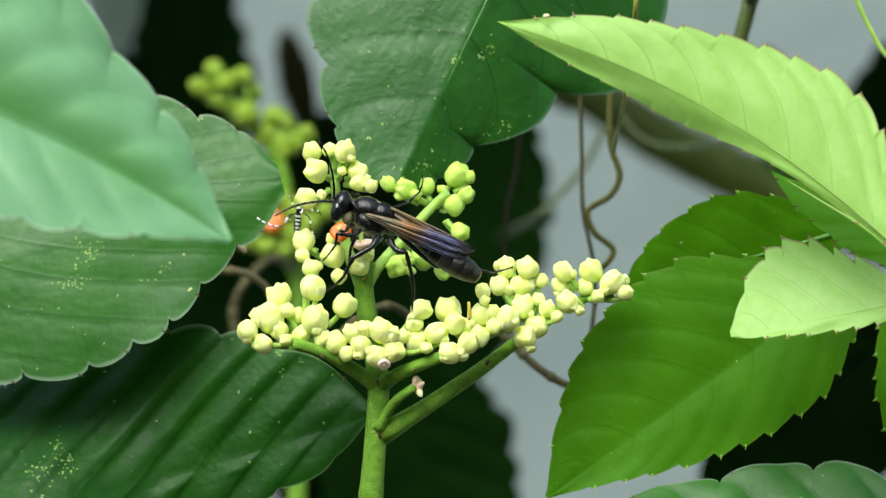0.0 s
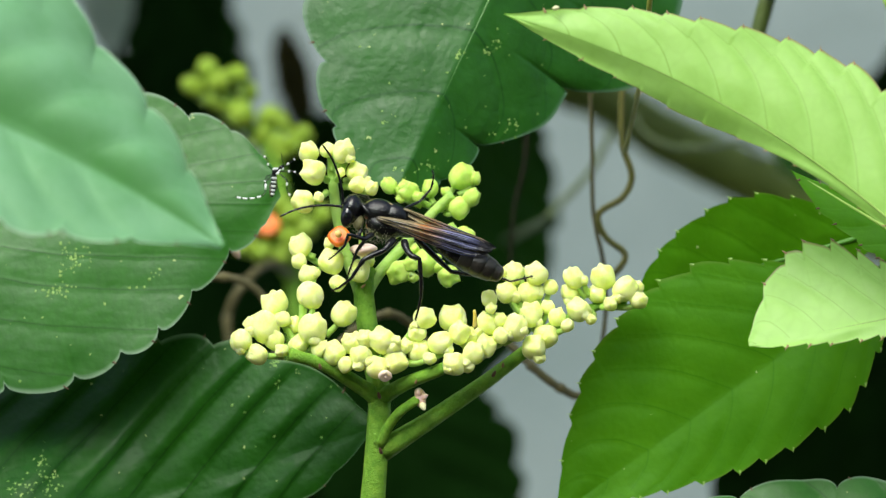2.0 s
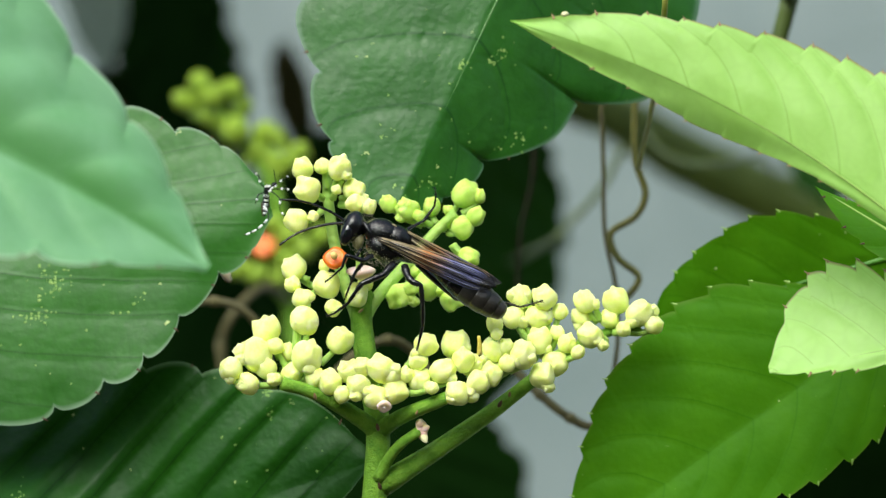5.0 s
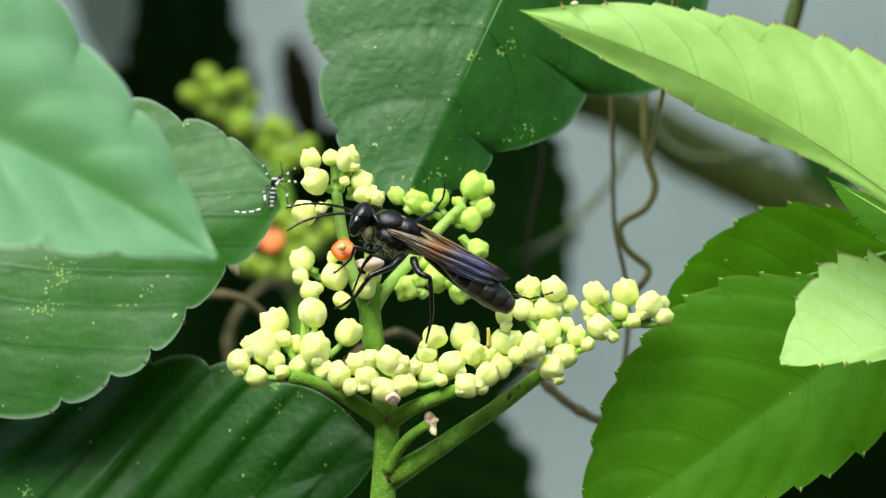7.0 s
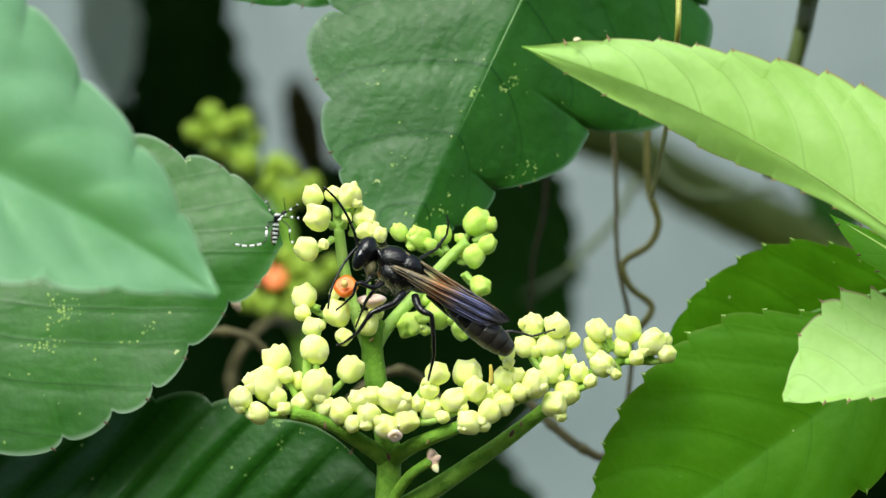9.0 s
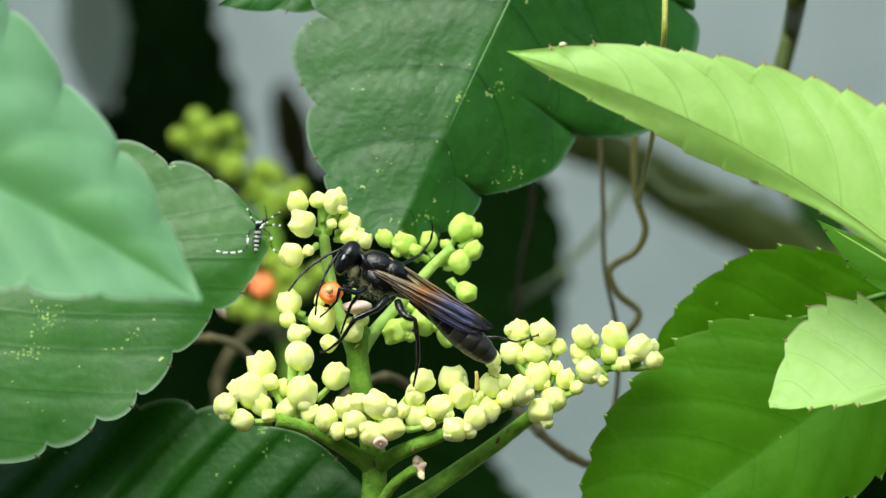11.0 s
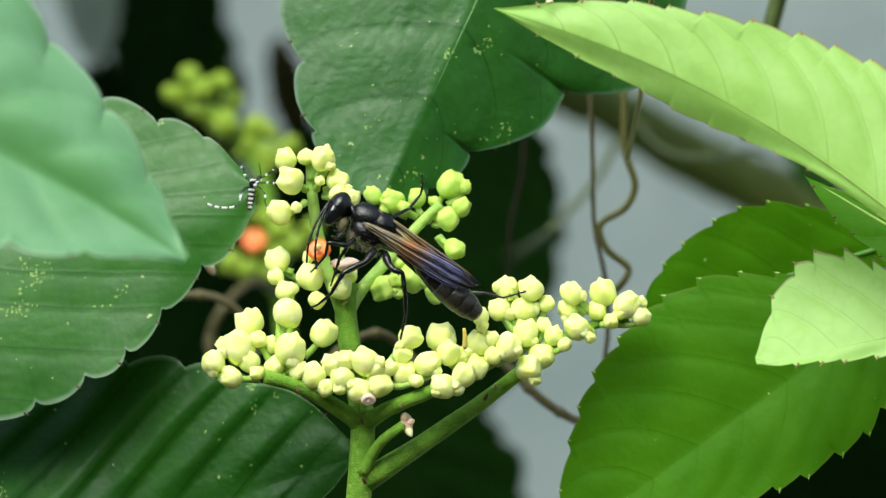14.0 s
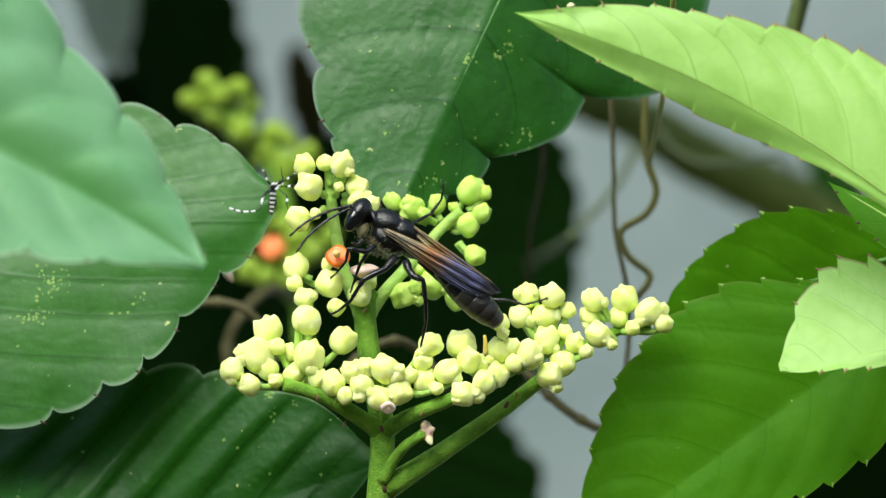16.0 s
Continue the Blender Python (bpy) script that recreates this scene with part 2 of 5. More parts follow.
def leaf(label, base, tip, facing, a_side, b_side, mat, rib, teeth=9, depth=0.05, veins=7, bow=0.0, sag=0.0,
         fold=(0.0, 0.0), puff=0.012, serrate=False, crest=1.6, sharp=0.5, pillow=(0.0, 0.0), vein_a=(0.6, 0.1, 2), vein_b=None, vein_at=None, warp=None, skew=0.8, shift=0.15, ns=240, nt=26, seed=1, rib_r=0.4, stalk=None, spine=0.45, spine_mat=None, notch_a=(), notch_b=(), category="leaf"):
    """One leaf as a toothed, veined blade with its midrib. a_side and b_side: half widths along it, in lengths.
    vein_a, vein_b: how its side veins lean and arch towards the tip; vein_at: a function of place (mm) that counts them instead.
    pillow: how far each half bulges between rib and margin; warp: a bend of the whole blade, by place (mm)."""
    B0, T0 = mm(base), mm(tip)
    axis = T0 - B0
    L = axis.length
    axis.normalize()
    N = Vector(facing)
    N = (N - axis * N.dot(axis)).normalized()
    side = N.cross(axis).normalized()
    mid = (B0 + T0) / 2 + side * bow * L * 2 + N * sag * L * 2
    wide = 1 / max(0.4, math.sqrt(1 - side.y ** 2))
    rnd = random.Random(seed)
    ph = [rnd.uniform(0, 6.28) for _ in range(6)]

    def rachis(s):
        return B0 * (1 - s) ** 2 + mid * 2 * s * (1 - s) + T0 * s * s

    def half(pairs, s):
        xs, ys = [p[0] for p in pairs], [p[1] for p in pairs]
        acc = 0.0
        for k in (-2, -1, 0, 1, 2):
            acc += float(np.interp(min(1, max(0, s + k * 0.012)), xs, ys))
        return acc / 5

    verts, vein, rim, across, heart = [], [], [], [], []
    tips = []
    last, prev = [0.0, 0.0], [None, None]
    for i in range(ns + 1):
        s = i / ns
        c = rachis(s)
        tan = (rachis(min(1, s + 0.01)) - rachis(max(0, s - 0.01))).normalized()
        nn = (N - tan * N.dot(tan)).normalized()
        sd = nn.cross(tan).normalized()
        for j in range(-nt, nt + 1):
            u = j / nt
            au = abs(u)
            pairs = a_side if u > 0 else b_side
            w = half(pairs, s)
            cuts = notch_a if u > 0 else notch_b
            if cuts:
                p = float(np.interp(s, [0.0, *cuts, 1.0], range(len(cuts) + 2))) % 1.0
            else:
                p = (s * teeth + (0.3 if u > 0 else 0.0) + 0.12 * math.sin(s * 23 + ph[0])) % 1.0
            lobe = p ** 0.75 * (1 - max(0.0, (p - 0.93) / 0.07) ** 2) - 0.55 if serrate else math.sin(math.pi * p ** crest) ** sharp - 0.8
            taper = min(1.0, (1 - s) * 9, s * 9 + 0.1)
            edge = w + depth * lobe * taper * min(1, w / 0.16)
            edge = max(edge, 0.0015)
            f = fold[0] if u > 0 else fold[1]
            x = (u * w + (edge - w) * u * au * au) * wide
            flat = c + sd * x * L
            fx, fz = (flat.x - ORIGIN.x) * 1000, (flat.z - ORIGIN.z) * 1000
            if vein_at:
                q = vein_at(fx, fz)
            else:
                va, vb, vp = (vein_a if u > 0 or not vein_b else vein_b) or (0, 0, 1)
                q = 0.5 if u > 0 and not vein_a else (s - va * au * w - vb * au ** vp * min(1, w / 0.1)) * veins + shift
            hump = math.sin(math.pi * (q % 1.0) ** skew)
            shape = puff * hump * min(1, au * 4) * (1 - 0.6 * au ** 4) * min(1, w / 0.15) * min(1, (1 - s) * 6)
            wob = 0.006 * math.sin(s * 9 + ph[1] + u * 2) + 0.004 * math.sin(s * 17 + ph[2] - u * 4)
            z = f * au * w + shape + (pillow[0] if u > 0 else pillow[1]) * w * (1 - (1 - au) ** 3) + wob * au
            if warp:
                z += warp(fx, fz) * 0.001 / L
            verts.append(c + (sd * x + nn * z) * L)
            if au == 1.0:
                k = 0 if u > 0 else 1
                if last[k] < (0.92 if serrate else 0.86) <= p and i > 4 and s < 0.97 and prev[k] is not None and spine:
                    tips.append((prev[k], (sd * u + tan * 0.9).normalized(), nn))
                last[k], prev[k] = p, verts[-1]
            vein.append(q + 20.0)
            across.append(au)
            heart.append(au if u >= 0 else 0.2 + au * 4)
            rim.append(max(0.0, (au - 0.965) / 0.035) ** 1.5)
    cols = 2 * nt + 1
    faces = [(i * cols + j, i * cols + j + 1, (i + 1) * cols + j + 1, (i + 1) * cols + j) for i in range(ns) for j in range(cols - 1)]
    blade = mesh_ob("leaf", verts, faces, mat, None, "", True, B0)
    for name, values in (("vein_phase", vein), ("rim", rim), ("across", across), ("heart", heart)):
        att = blade.data.attributes.new(name, "FLOAT", "POINT")
        att.data.foreach_set("value", values)
    tagged(blade, label, category, "vine leaves")
    if tips:
        tv, tf = [], []
        for q, d, nn in tips:
            w = d.cross(nn).normalized()
            k = len(tv)
            b = q - d * 0.0003
            tv += [b + w * 0.00016, b + nn * 0.0001, b - w * 0.00016, b - nn * 0.0001, q + d * spine * 0.001 * rnd.uniform(0.6, 1.1)]
            tf += [(k, k + 1, k + 4), (k + 1, k + 2, k + 4), (k + 2, k + 3, k + 4), (k + 3, k, k + 4)]
        mesh_ob("leaf_margin", tv, tf, spine_mat or SPINE, blade, "tiny brown points on the teeth", False, B0)["kind"] = "stuff"
    n = 30
    path = [rachis(i / n * 0.97) - N * 0.00008 for i in range(n + 1)]
    v, f = tube_data(path, [rib_r * 0.001 * (1 - 0.85 * i / n) for i in range(n + 1)], 8)
    mesh_ob("midrib", v, f, rib, blade, "", True, B0)
    if stalk:
        tube("stalk", [B0, *[mm(p) for p in stalk]], rib_r * 0.0011, rib_r * 0.0014, rib, blade, "", 16, 8)
    return blade


def blob(name, centre, axis, radii, mat, parent, label="", rings=16, sides=20, taper=0.0, up=(0, -1, 0.3), lumps=0.0):
    """An egg-shaped body part: radii along its axis, across and up; taper narrows its far end."""
    ax = Vector(axis).normalized()
    u = Vector(up)
    u = (u - ax * u.dot(ax)).normalized()
    w = ax.cross(u)
    verts, faces = [], []
    for i in range(rings + 1):
        a = math.pi * i / rings
        z = -math.cos(a)
        r = math.sin(a)
        r *= 1 - taper * (z + 1) / 2
        for k in range(sides):
            th = math.tau * k / sides
            q = 1 + lumps * math.sin(3 * th + 4 * z)
            verts.append(centre + ax * z * radii[0] + w * math.cos(th) * r * radii[1] * q + u * math.sin(th) * r * radii[2] * q)
    for i in range(rings):
        for k in range(sides):
            k2 = (k + 1) % sides
            faces.append((i * sides + k, i * sides + k2, (i + 1) * sides + k2, (i + 1) * sides + k))
    return mesh_ob(name, verts, faces, mat, parent, label, True, centre)


# ================= setting =================
def box_verts(x0, y0, z0, x1, y1, z1):
    v = [(x, y, z) for x in (x0, x1) for y in (y0, y1) for z in (z0, z1)]
    return v, [(0, 1, 3, 2), (4, 6, 7, 5), (0, 4, 5, 1), (2, 3, 7, 6), (0, 2, 6, 4), (1, 5, 7, 3)]


g = mesh_ob("ground", [(-300, -300, 0), (300, -300, 0), (300, 300, 0), (-300, 300, 0)], [(0, 1, 2, 3)], SOIL, smooth=False)
tagged(g, "bare brown soil below the vine", "ground", kind="structure")
v, f = box_verts(-3.0, 0.9, 0.0, 3.0, 1.1, 2.8)
tagged(mesh_ob("wall_back", v, f, WALL, smooth=False), "pale grey-blue painted wall behind the vine", "wall", kind="structure")

# Unseen wall behind the camera, added to darken what the leaves reflect.
v, f = box_verts(-6.0, -3.9, 0.0, 6.0, -3.7, 2.9)
tagged(mesh_ob("wall_blocker", v, f, BLOCKER_WALL, smooth=False), "unseen dull dark green wall added to darken reflections", "wall", kind="structure")

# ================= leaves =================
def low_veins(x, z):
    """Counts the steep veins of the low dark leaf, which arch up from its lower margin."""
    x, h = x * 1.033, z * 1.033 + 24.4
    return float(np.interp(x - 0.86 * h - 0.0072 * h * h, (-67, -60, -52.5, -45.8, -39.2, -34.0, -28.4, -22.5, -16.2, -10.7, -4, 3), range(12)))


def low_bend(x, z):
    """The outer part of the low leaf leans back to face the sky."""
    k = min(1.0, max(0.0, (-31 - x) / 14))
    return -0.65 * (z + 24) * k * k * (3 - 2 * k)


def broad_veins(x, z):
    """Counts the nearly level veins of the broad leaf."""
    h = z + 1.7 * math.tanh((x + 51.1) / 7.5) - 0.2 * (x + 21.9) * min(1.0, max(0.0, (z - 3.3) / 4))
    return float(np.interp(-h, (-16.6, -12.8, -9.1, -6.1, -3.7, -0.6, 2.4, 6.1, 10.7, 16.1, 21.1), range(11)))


# large pale leaf nearest to the lens
leaf("large pale green toothed leaf overlapping darker leaves", (-67.8, -78.6, 18.8), (-20.5, -67.2, -2.2), (0.1, -1, 0.55),
     [(0, 0.02), (0.12, 0.332), (0.3, 0.423), (0.48, 0.377), (0.56, 0.321), (0.66, 0.247), (0.776, 0.187), (0.83, 0.147), (0.92, 0.069), (0.98, 0.016), (1, 0.0)],
     [(0, 0.02), (0.15, 0.155), (0.4, 0.198), (0.58, 0.194), (0.69, 0.163), (0.81, 0.116), (0.95, 0.03), (1, 0.0)],
     LEAF_PALE, RIB_PALE, teeth=9, depth=0.028, crest=1.15, sharp=0.33, veins=7, puff=0.009, bow=0.05, vein_a=(0.75, 0.12, 2), pillow=(0.5, 0.0), fold=(-0.76, 0.16), notch_a=(0.12, 0.26, 0.4, 0.53, 0.647, 0.77, 0.878, 0.95), notch_b=(0.15, 0.3, 0.45, 0.594, 0.713, 0.842, 0.94), seed=3, rib_r=0.16, stalk=[(-77.0, -35.0, 12.0), (-71.0, 3.0, -5.0), (-66.6, 12.4, -9.2)])
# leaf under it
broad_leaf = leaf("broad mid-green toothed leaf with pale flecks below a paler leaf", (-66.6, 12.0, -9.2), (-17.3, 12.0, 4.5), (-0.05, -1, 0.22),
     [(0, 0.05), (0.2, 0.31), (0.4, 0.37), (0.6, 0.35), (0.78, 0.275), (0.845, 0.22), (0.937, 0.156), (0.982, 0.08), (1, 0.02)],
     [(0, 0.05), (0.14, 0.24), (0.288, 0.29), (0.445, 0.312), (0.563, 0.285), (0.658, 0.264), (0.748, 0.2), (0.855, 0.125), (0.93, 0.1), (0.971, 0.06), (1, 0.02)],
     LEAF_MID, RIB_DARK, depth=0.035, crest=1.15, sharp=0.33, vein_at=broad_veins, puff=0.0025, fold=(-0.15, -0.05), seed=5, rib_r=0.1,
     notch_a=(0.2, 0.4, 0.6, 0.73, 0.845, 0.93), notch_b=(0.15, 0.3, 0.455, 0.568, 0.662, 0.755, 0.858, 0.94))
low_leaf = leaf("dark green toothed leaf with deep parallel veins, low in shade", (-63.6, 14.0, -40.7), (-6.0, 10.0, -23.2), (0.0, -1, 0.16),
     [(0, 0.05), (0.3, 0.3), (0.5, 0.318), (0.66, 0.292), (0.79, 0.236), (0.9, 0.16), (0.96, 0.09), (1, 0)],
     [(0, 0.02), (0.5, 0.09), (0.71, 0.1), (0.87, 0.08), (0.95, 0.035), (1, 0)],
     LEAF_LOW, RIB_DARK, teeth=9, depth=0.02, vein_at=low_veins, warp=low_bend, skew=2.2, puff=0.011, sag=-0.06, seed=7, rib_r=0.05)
leaf("small dark green leaf at the foot of the vine", (-47.3, 18.0, -39.3), (-18.5, 16.0, -34.6), (0, -1, 0.6),
     [(0, 0.02), (0.3, 0.2), (0.6, 0.18), (0.85, 0.1), (1, 0)], [(0, 0.02), (0.5, 0.2), (1, 0)],
     LEAF_DARK, MIDRIB, teeth=5, depth=0.03, veins=5, seed=8)
# dark leaf above the wasp
roof_leaf = leaf("broad dark glossy scalloped leaf hanging over the flowers", (17.35, 20.0, 47.9), (-3.7, 9.0, 3.5), (-0.05, -1, 0.3),
     [(0, 0.05), (0.2, 0.36), (0.35, 0.36), (0.44, 0.36), (0.49, 0.34), (0.53, 0.3), (0.565, 0.258), (0.59, 0.236), (0.68, 0.205), (0.78, 0.14), (0.8, 0.122), (0.9, 0.088), (0.96, 0.058), (1, 0.02)],
     [(0, 0.05), (0.3, 0.38), (0.55, 0.385), (0.69, 0.37), (0.79, 0.3), (0.83, 0.268), (0.9, 0.225), (0.925, 0.203), (0.945, 0.168), (0.97, 0.14), (0.99, 0.11), (1, 0.06)],
     LEAF_DARK, MIDRIB, depth=0.055, crest=1.15, sharp=0.33, veins=6, vein_a=(0.35, 0.2, 2), vein_b=(0.25, 0.12, 2), shift=0.45, puff=0.006, fold=(-0.75, 0.0), rib_r=0.2, seed=9, notch_a=(0.2, 0.4, 0.575, 0.8, 0.92), notch_b=(0.2, 0.45, 0.6, 0.785, 0.915))
leaf("dark green leaf tip with a brown point above the flowers", (-4.0, 22.0, 35.0), (-22.3, 16.0, 29.2), (0.1, -1, 0.3),
     [(0, 0.05), (0.3, 0.2), (0.6, 0.16), (0.85, 0.07), (1, 0)], [(0, 0.05), (0.3, 0.2), (0.6, 0.16), (0.85, 0.07), (1, 0)],
     LEAF_DARK, MIDRIB, teeth=4, depth=0.03, veins=5, seed=41, ns=80, nt=12)
# long bright leaf
leaf("long bright yellow-green serrated leaf with brown-rimmed teeth", (53.4, -30.0, -3.6), (7.9, -24.0, 22.4), (-0.1, -1, 0.5),
     [(0, 0.009), (0.1, 0.01), (0.35, 0.022), (0.6, 0.038), (0.8, 0.029), (0.93, 0.013), (1, 0.0)],
     [(0, 0.01), (0.1, 0.074), (0.17, 0.14), (0.23, 0.182), (0.33, 0.206), (0.47, 0.179), (0.58, 0.144), (0.69, 0.11), (0.79, 0.088), (0.9, 0.044), (0.96, 0.017), (1, 0.0)],
     LEAF_BRIGHT, RIB_BROWN, teeth=14, depth=0.015, serrate=True, veins=9, vein_a=None, vein_b=(0.9, 0.14, 3), spine_mat=SPINE_TAN, bow=-0.068, puff=0.006, pillow=(0.0, 0.12), fold=(-1.3, 0.0), seed=11, ns=360, nt=34, rib_r=0.16)
leaf("fresh green leaf hanging below a brighter one", (58.1, -8.0, -5.0), (40.1, -4.0, 6.1), (0, -1, 0.4),
     [(0, 0.1), (0.4, 0.16), (0.8, 0.1), (1, 0)], [(0, 0.1), (0.4, 0.1), (1, 0)],
     LEAF_FRESH, RIB_BROWN, teeth=7, depth=0.02, veins=6, puff=0.004, seed=12)
swaying = leaf("small bright green serrated leaf with brown teeth", (60.2, -20.0, -7.7), (34.4, -18.0, -13.0), (-0.1, -1, 0.5),
     [(0, 0.01), (0.4, 0.07), (0.7, 0.05), (0.9, 0.03), (1, 0)],
     [(0, 0.02), (0.2, 0.1), (0.4, 0.22), (0.6, 0.35), (0.72, 0.355), (0.81, 0.31), (0.9, 0.215), (0.97, 0.09), (1, 0.01)],
     LEAF_BRIGHT, RIB_BROWN, teeth=10, depth=0.05, serrate=True, veins=7, vein_a=None, vein_b=(0.7, 0.12, 2), puff=0.006, seed=13, rib_r=0.2, spine_mat=SPINE_TAN)
leaf("large fresh green serrated leaf with a clear midrib", (51.9, 4.0, -5.5), (14.6, 8.0, -33.1), (0.0, -1, 0.2),
     [(0, 0.02), (0.1, 0.115), (0.18, 0.165), (0.27, 0.205), (0.44, 0.2), (0.6, 0.162), (0.73, 0.115), (0.88, 0.05), (1, 0)],
     [(0, 0.02), (0.12, 0.12), (0.26, 0.225), (0.34, 0.285), (0.49, 0.312), (0.64, 0.284), (0.74, 0.24), (0.83, 0.173), (0.89, 0.122), (0.96, 0.05), (1, 0)],
     LEAF_FRESH, RIB_FRESH, teeth=13, depth=0.018, serrate=True, veins=8, vein_a=(0.55, 0.16, 2), puff=0.0035, pillow=(0.06, 0.06), seed=14, rib_r=0.12, spine_mat=RIB_BROWN)
leaf("fresh green serrated leaf in the shade of another", (52.7, 16.0, -0.5), (24.4, 20.0, -8.9), (0.25, -1, -0.25),
     [(0, 0.02), (0.4, 0.2), (0.8, 0.1), (1, 0)],
     [(0, 0.05), (0.22, 0.18), (0.41, 0.27), (0.55, 0.285), (0.7, 0.25), (0.82, 0.195), (0.95, 0.1), (1, 0.02)],
     LEAF_FRESH, RIB_FRESH, teeth=9, depth=0.02, serrate=True, veins=6, puff=0.004, spine_mat=RIB_BROWN, seed=15)
leaf("dark green serrated leaf hanging beside a larger one", (63.8, 14.0, -8.6), (60.5, 14.0, -34.5), (-0.2, -1, 0.2),
     [(0, 0.02), (0.5, 0.3), (1, 0)], [(0, 0.05), (0.2, 0.33), (0.5, 0.3), (0.8, 0.18), (1, 0)],
     LEAF_FRESH, RIB_FRESH, teeth=9, depth=0.02, serrate=True, veins=6, puff=0.004, spine_mat=RIB_BROWN, seed=16)
leaf("glossy dark green lobed leaf low beside the wall", (64.5, 0.0, -39.3), (22.7, 4.0, -33.4), (0, -1, 0.6),
     [(0, 0.02), (0.5, 0.1), (1, 0)], [(0, 0.05), (0.3, 0.2), (0.5, 0.19), (0.75, 0.11), (0.9, 0.06), (1, 0)],
     LEAF_MID, MIDRIB, teeth=4, depth=0.05, crest=1.15, sharp=0.33, veins=5, seed=17)


def flecks(blade, seed, spots):
    """Pale feeding marks on a leaf's face: clumps of tiny raised scabs, each clump a centre, its reach in x and z (mm) and a count."""
    rnd = random.Random(seed)
    verts, faces = [], []
    blade_eye = Vector((0, -0.3, 0))
    for x, z, wx, wz, n in spots:
        for _ in range(n):
            q = mm((x + rnd.gauss(0, wx), 0, z + rnd.gauss(0, wz))) - blade.location
            hit, p, nrm, _i = blade.ray_cast(q + blade_eye, Vector((0, 1, 0)))
            if not hit:
                continue
            nrm = nrm if nrm.y < 0 else -nrm
            a = nrm.cross(Vector((0.3, 0, 1))).normalized()
            b = nrm.cross(a)
            p = p + blade.location
            r, k = 0.0002 * rnd.uniform(0.3, 1.0), len(verts)
            verts.append(p + nrm * 0.00008)
            for j in range(7):
                th, rr = math.tau * j / 7, r * rnd.uniform(0.5, 1.3)
                verts.append(p + (a * math.cos(th) + b * math.sin(th)) * rr + nrm * 0.00001)
            faces += [(k, k + 1 + j, k + 1 + (j + 1) % 7) for j in range(7)]
    mesh_ob("fleck", verts, faces, FLECK, blade, "pale yellow-green feeding marks", True, blade.location)["kind"] = "stuff"


FLECK = plain_mat("pale_fleck", (0.1, 0.24, 0.03), (0.24, 0.38, 0.09), 900, 0.7)
flecks(broad_leaf, 1, ((-40.9, -4.1, 1.2, 0.9, 46), (-42.3, -7.8, 1.0, 0.5, 26), (-31.4, -6.1, 0.6, 0.4, 7), (-33.6, -7.6, 0.5, 0.2, 4), (-45, -9, 5, 5, 16)))
flecks(low_leaf, 2, ((-44.2, -27.3, 0.4, 1.0, 22), (-46.4, -30.6, 1.0, 0.9, 34), (-43.2, -29.8, 0.8, 0.9, 26), (-17.6, -15.8, 0.35, 0.6, 14), (-17.3, -18.2, 0.2, 0.4, 7), (-15, -24, 6, 4, 14)))
flecks(roof_leaf, 3, ((3.5, 19.5, 0.4, 0.3, 14), (6.6, 19.7, 0.4, 0.25, 9), (7.6, 20.6, 0.3, 0.4, 12), (-4.9, 11.4, 0.3, 0.12, 4), (0, 6.2, 2.4, 0.5, 26), (9.0, 11.0, 1.2, 0.5, 14), (2, 14, 6, 6, 36)))
# leaves behind; most have their shade put into a near-black colour and downward tilt
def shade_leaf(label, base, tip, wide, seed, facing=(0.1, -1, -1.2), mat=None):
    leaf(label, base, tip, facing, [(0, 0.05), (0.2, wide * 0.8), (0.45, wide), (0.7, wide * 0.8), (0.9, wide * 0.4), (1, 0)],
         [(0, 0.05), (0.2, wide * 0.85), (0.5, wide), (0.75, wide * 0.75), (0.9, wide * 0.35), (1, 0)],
         mat or LEAF_DEEP_SHADE, RIB_DARK, teeth=7, depth=0.03, veins=6, seed=seed, rib_r=0.15, stalk=[(base[0], base[1] * 0.5 + 450, base[2] + 12), (base[0], 903, base[2] + 14)])


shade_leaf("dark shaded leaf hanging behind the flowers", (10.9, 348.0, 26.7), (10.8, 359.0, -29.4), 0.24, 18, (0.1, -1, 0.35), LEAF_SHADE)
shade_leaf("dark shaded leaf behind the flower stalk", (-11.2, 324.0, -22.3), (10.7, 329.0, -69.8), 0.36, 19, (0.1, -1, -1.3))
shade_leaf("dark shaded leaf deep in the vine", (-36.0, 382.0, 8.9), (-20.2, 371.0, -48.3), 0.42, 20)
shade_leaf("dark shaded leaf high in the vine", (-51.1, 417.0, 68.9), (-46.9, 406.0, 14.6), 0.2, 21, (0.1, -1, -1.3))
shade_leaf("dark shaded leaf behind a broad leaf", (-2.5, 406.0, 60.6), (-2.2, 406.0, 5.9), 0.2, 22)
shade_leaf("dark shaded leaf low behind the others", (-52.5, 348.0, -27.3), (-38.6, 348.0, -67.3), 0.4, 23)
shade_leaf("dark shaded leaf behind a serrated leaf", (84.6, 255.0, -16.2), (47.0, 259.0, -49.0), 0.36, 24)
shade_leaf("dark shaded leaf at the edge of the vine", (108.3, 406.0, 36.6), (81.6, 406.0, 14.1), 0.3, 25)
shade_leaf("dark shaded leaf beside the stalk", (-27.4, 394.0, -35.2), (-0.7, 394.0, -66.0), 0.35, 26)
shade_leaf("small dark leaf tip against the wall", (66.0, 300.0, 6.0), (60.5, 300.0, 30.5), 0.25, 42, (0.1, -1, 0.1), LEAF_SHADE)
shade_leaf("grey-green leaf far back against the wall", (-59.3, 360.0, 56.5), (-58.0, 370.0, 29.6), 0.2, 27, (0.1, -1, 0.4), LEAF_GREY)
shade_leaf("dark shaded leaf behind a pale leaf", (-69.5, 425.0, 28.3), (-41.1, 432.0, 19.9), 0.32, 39)
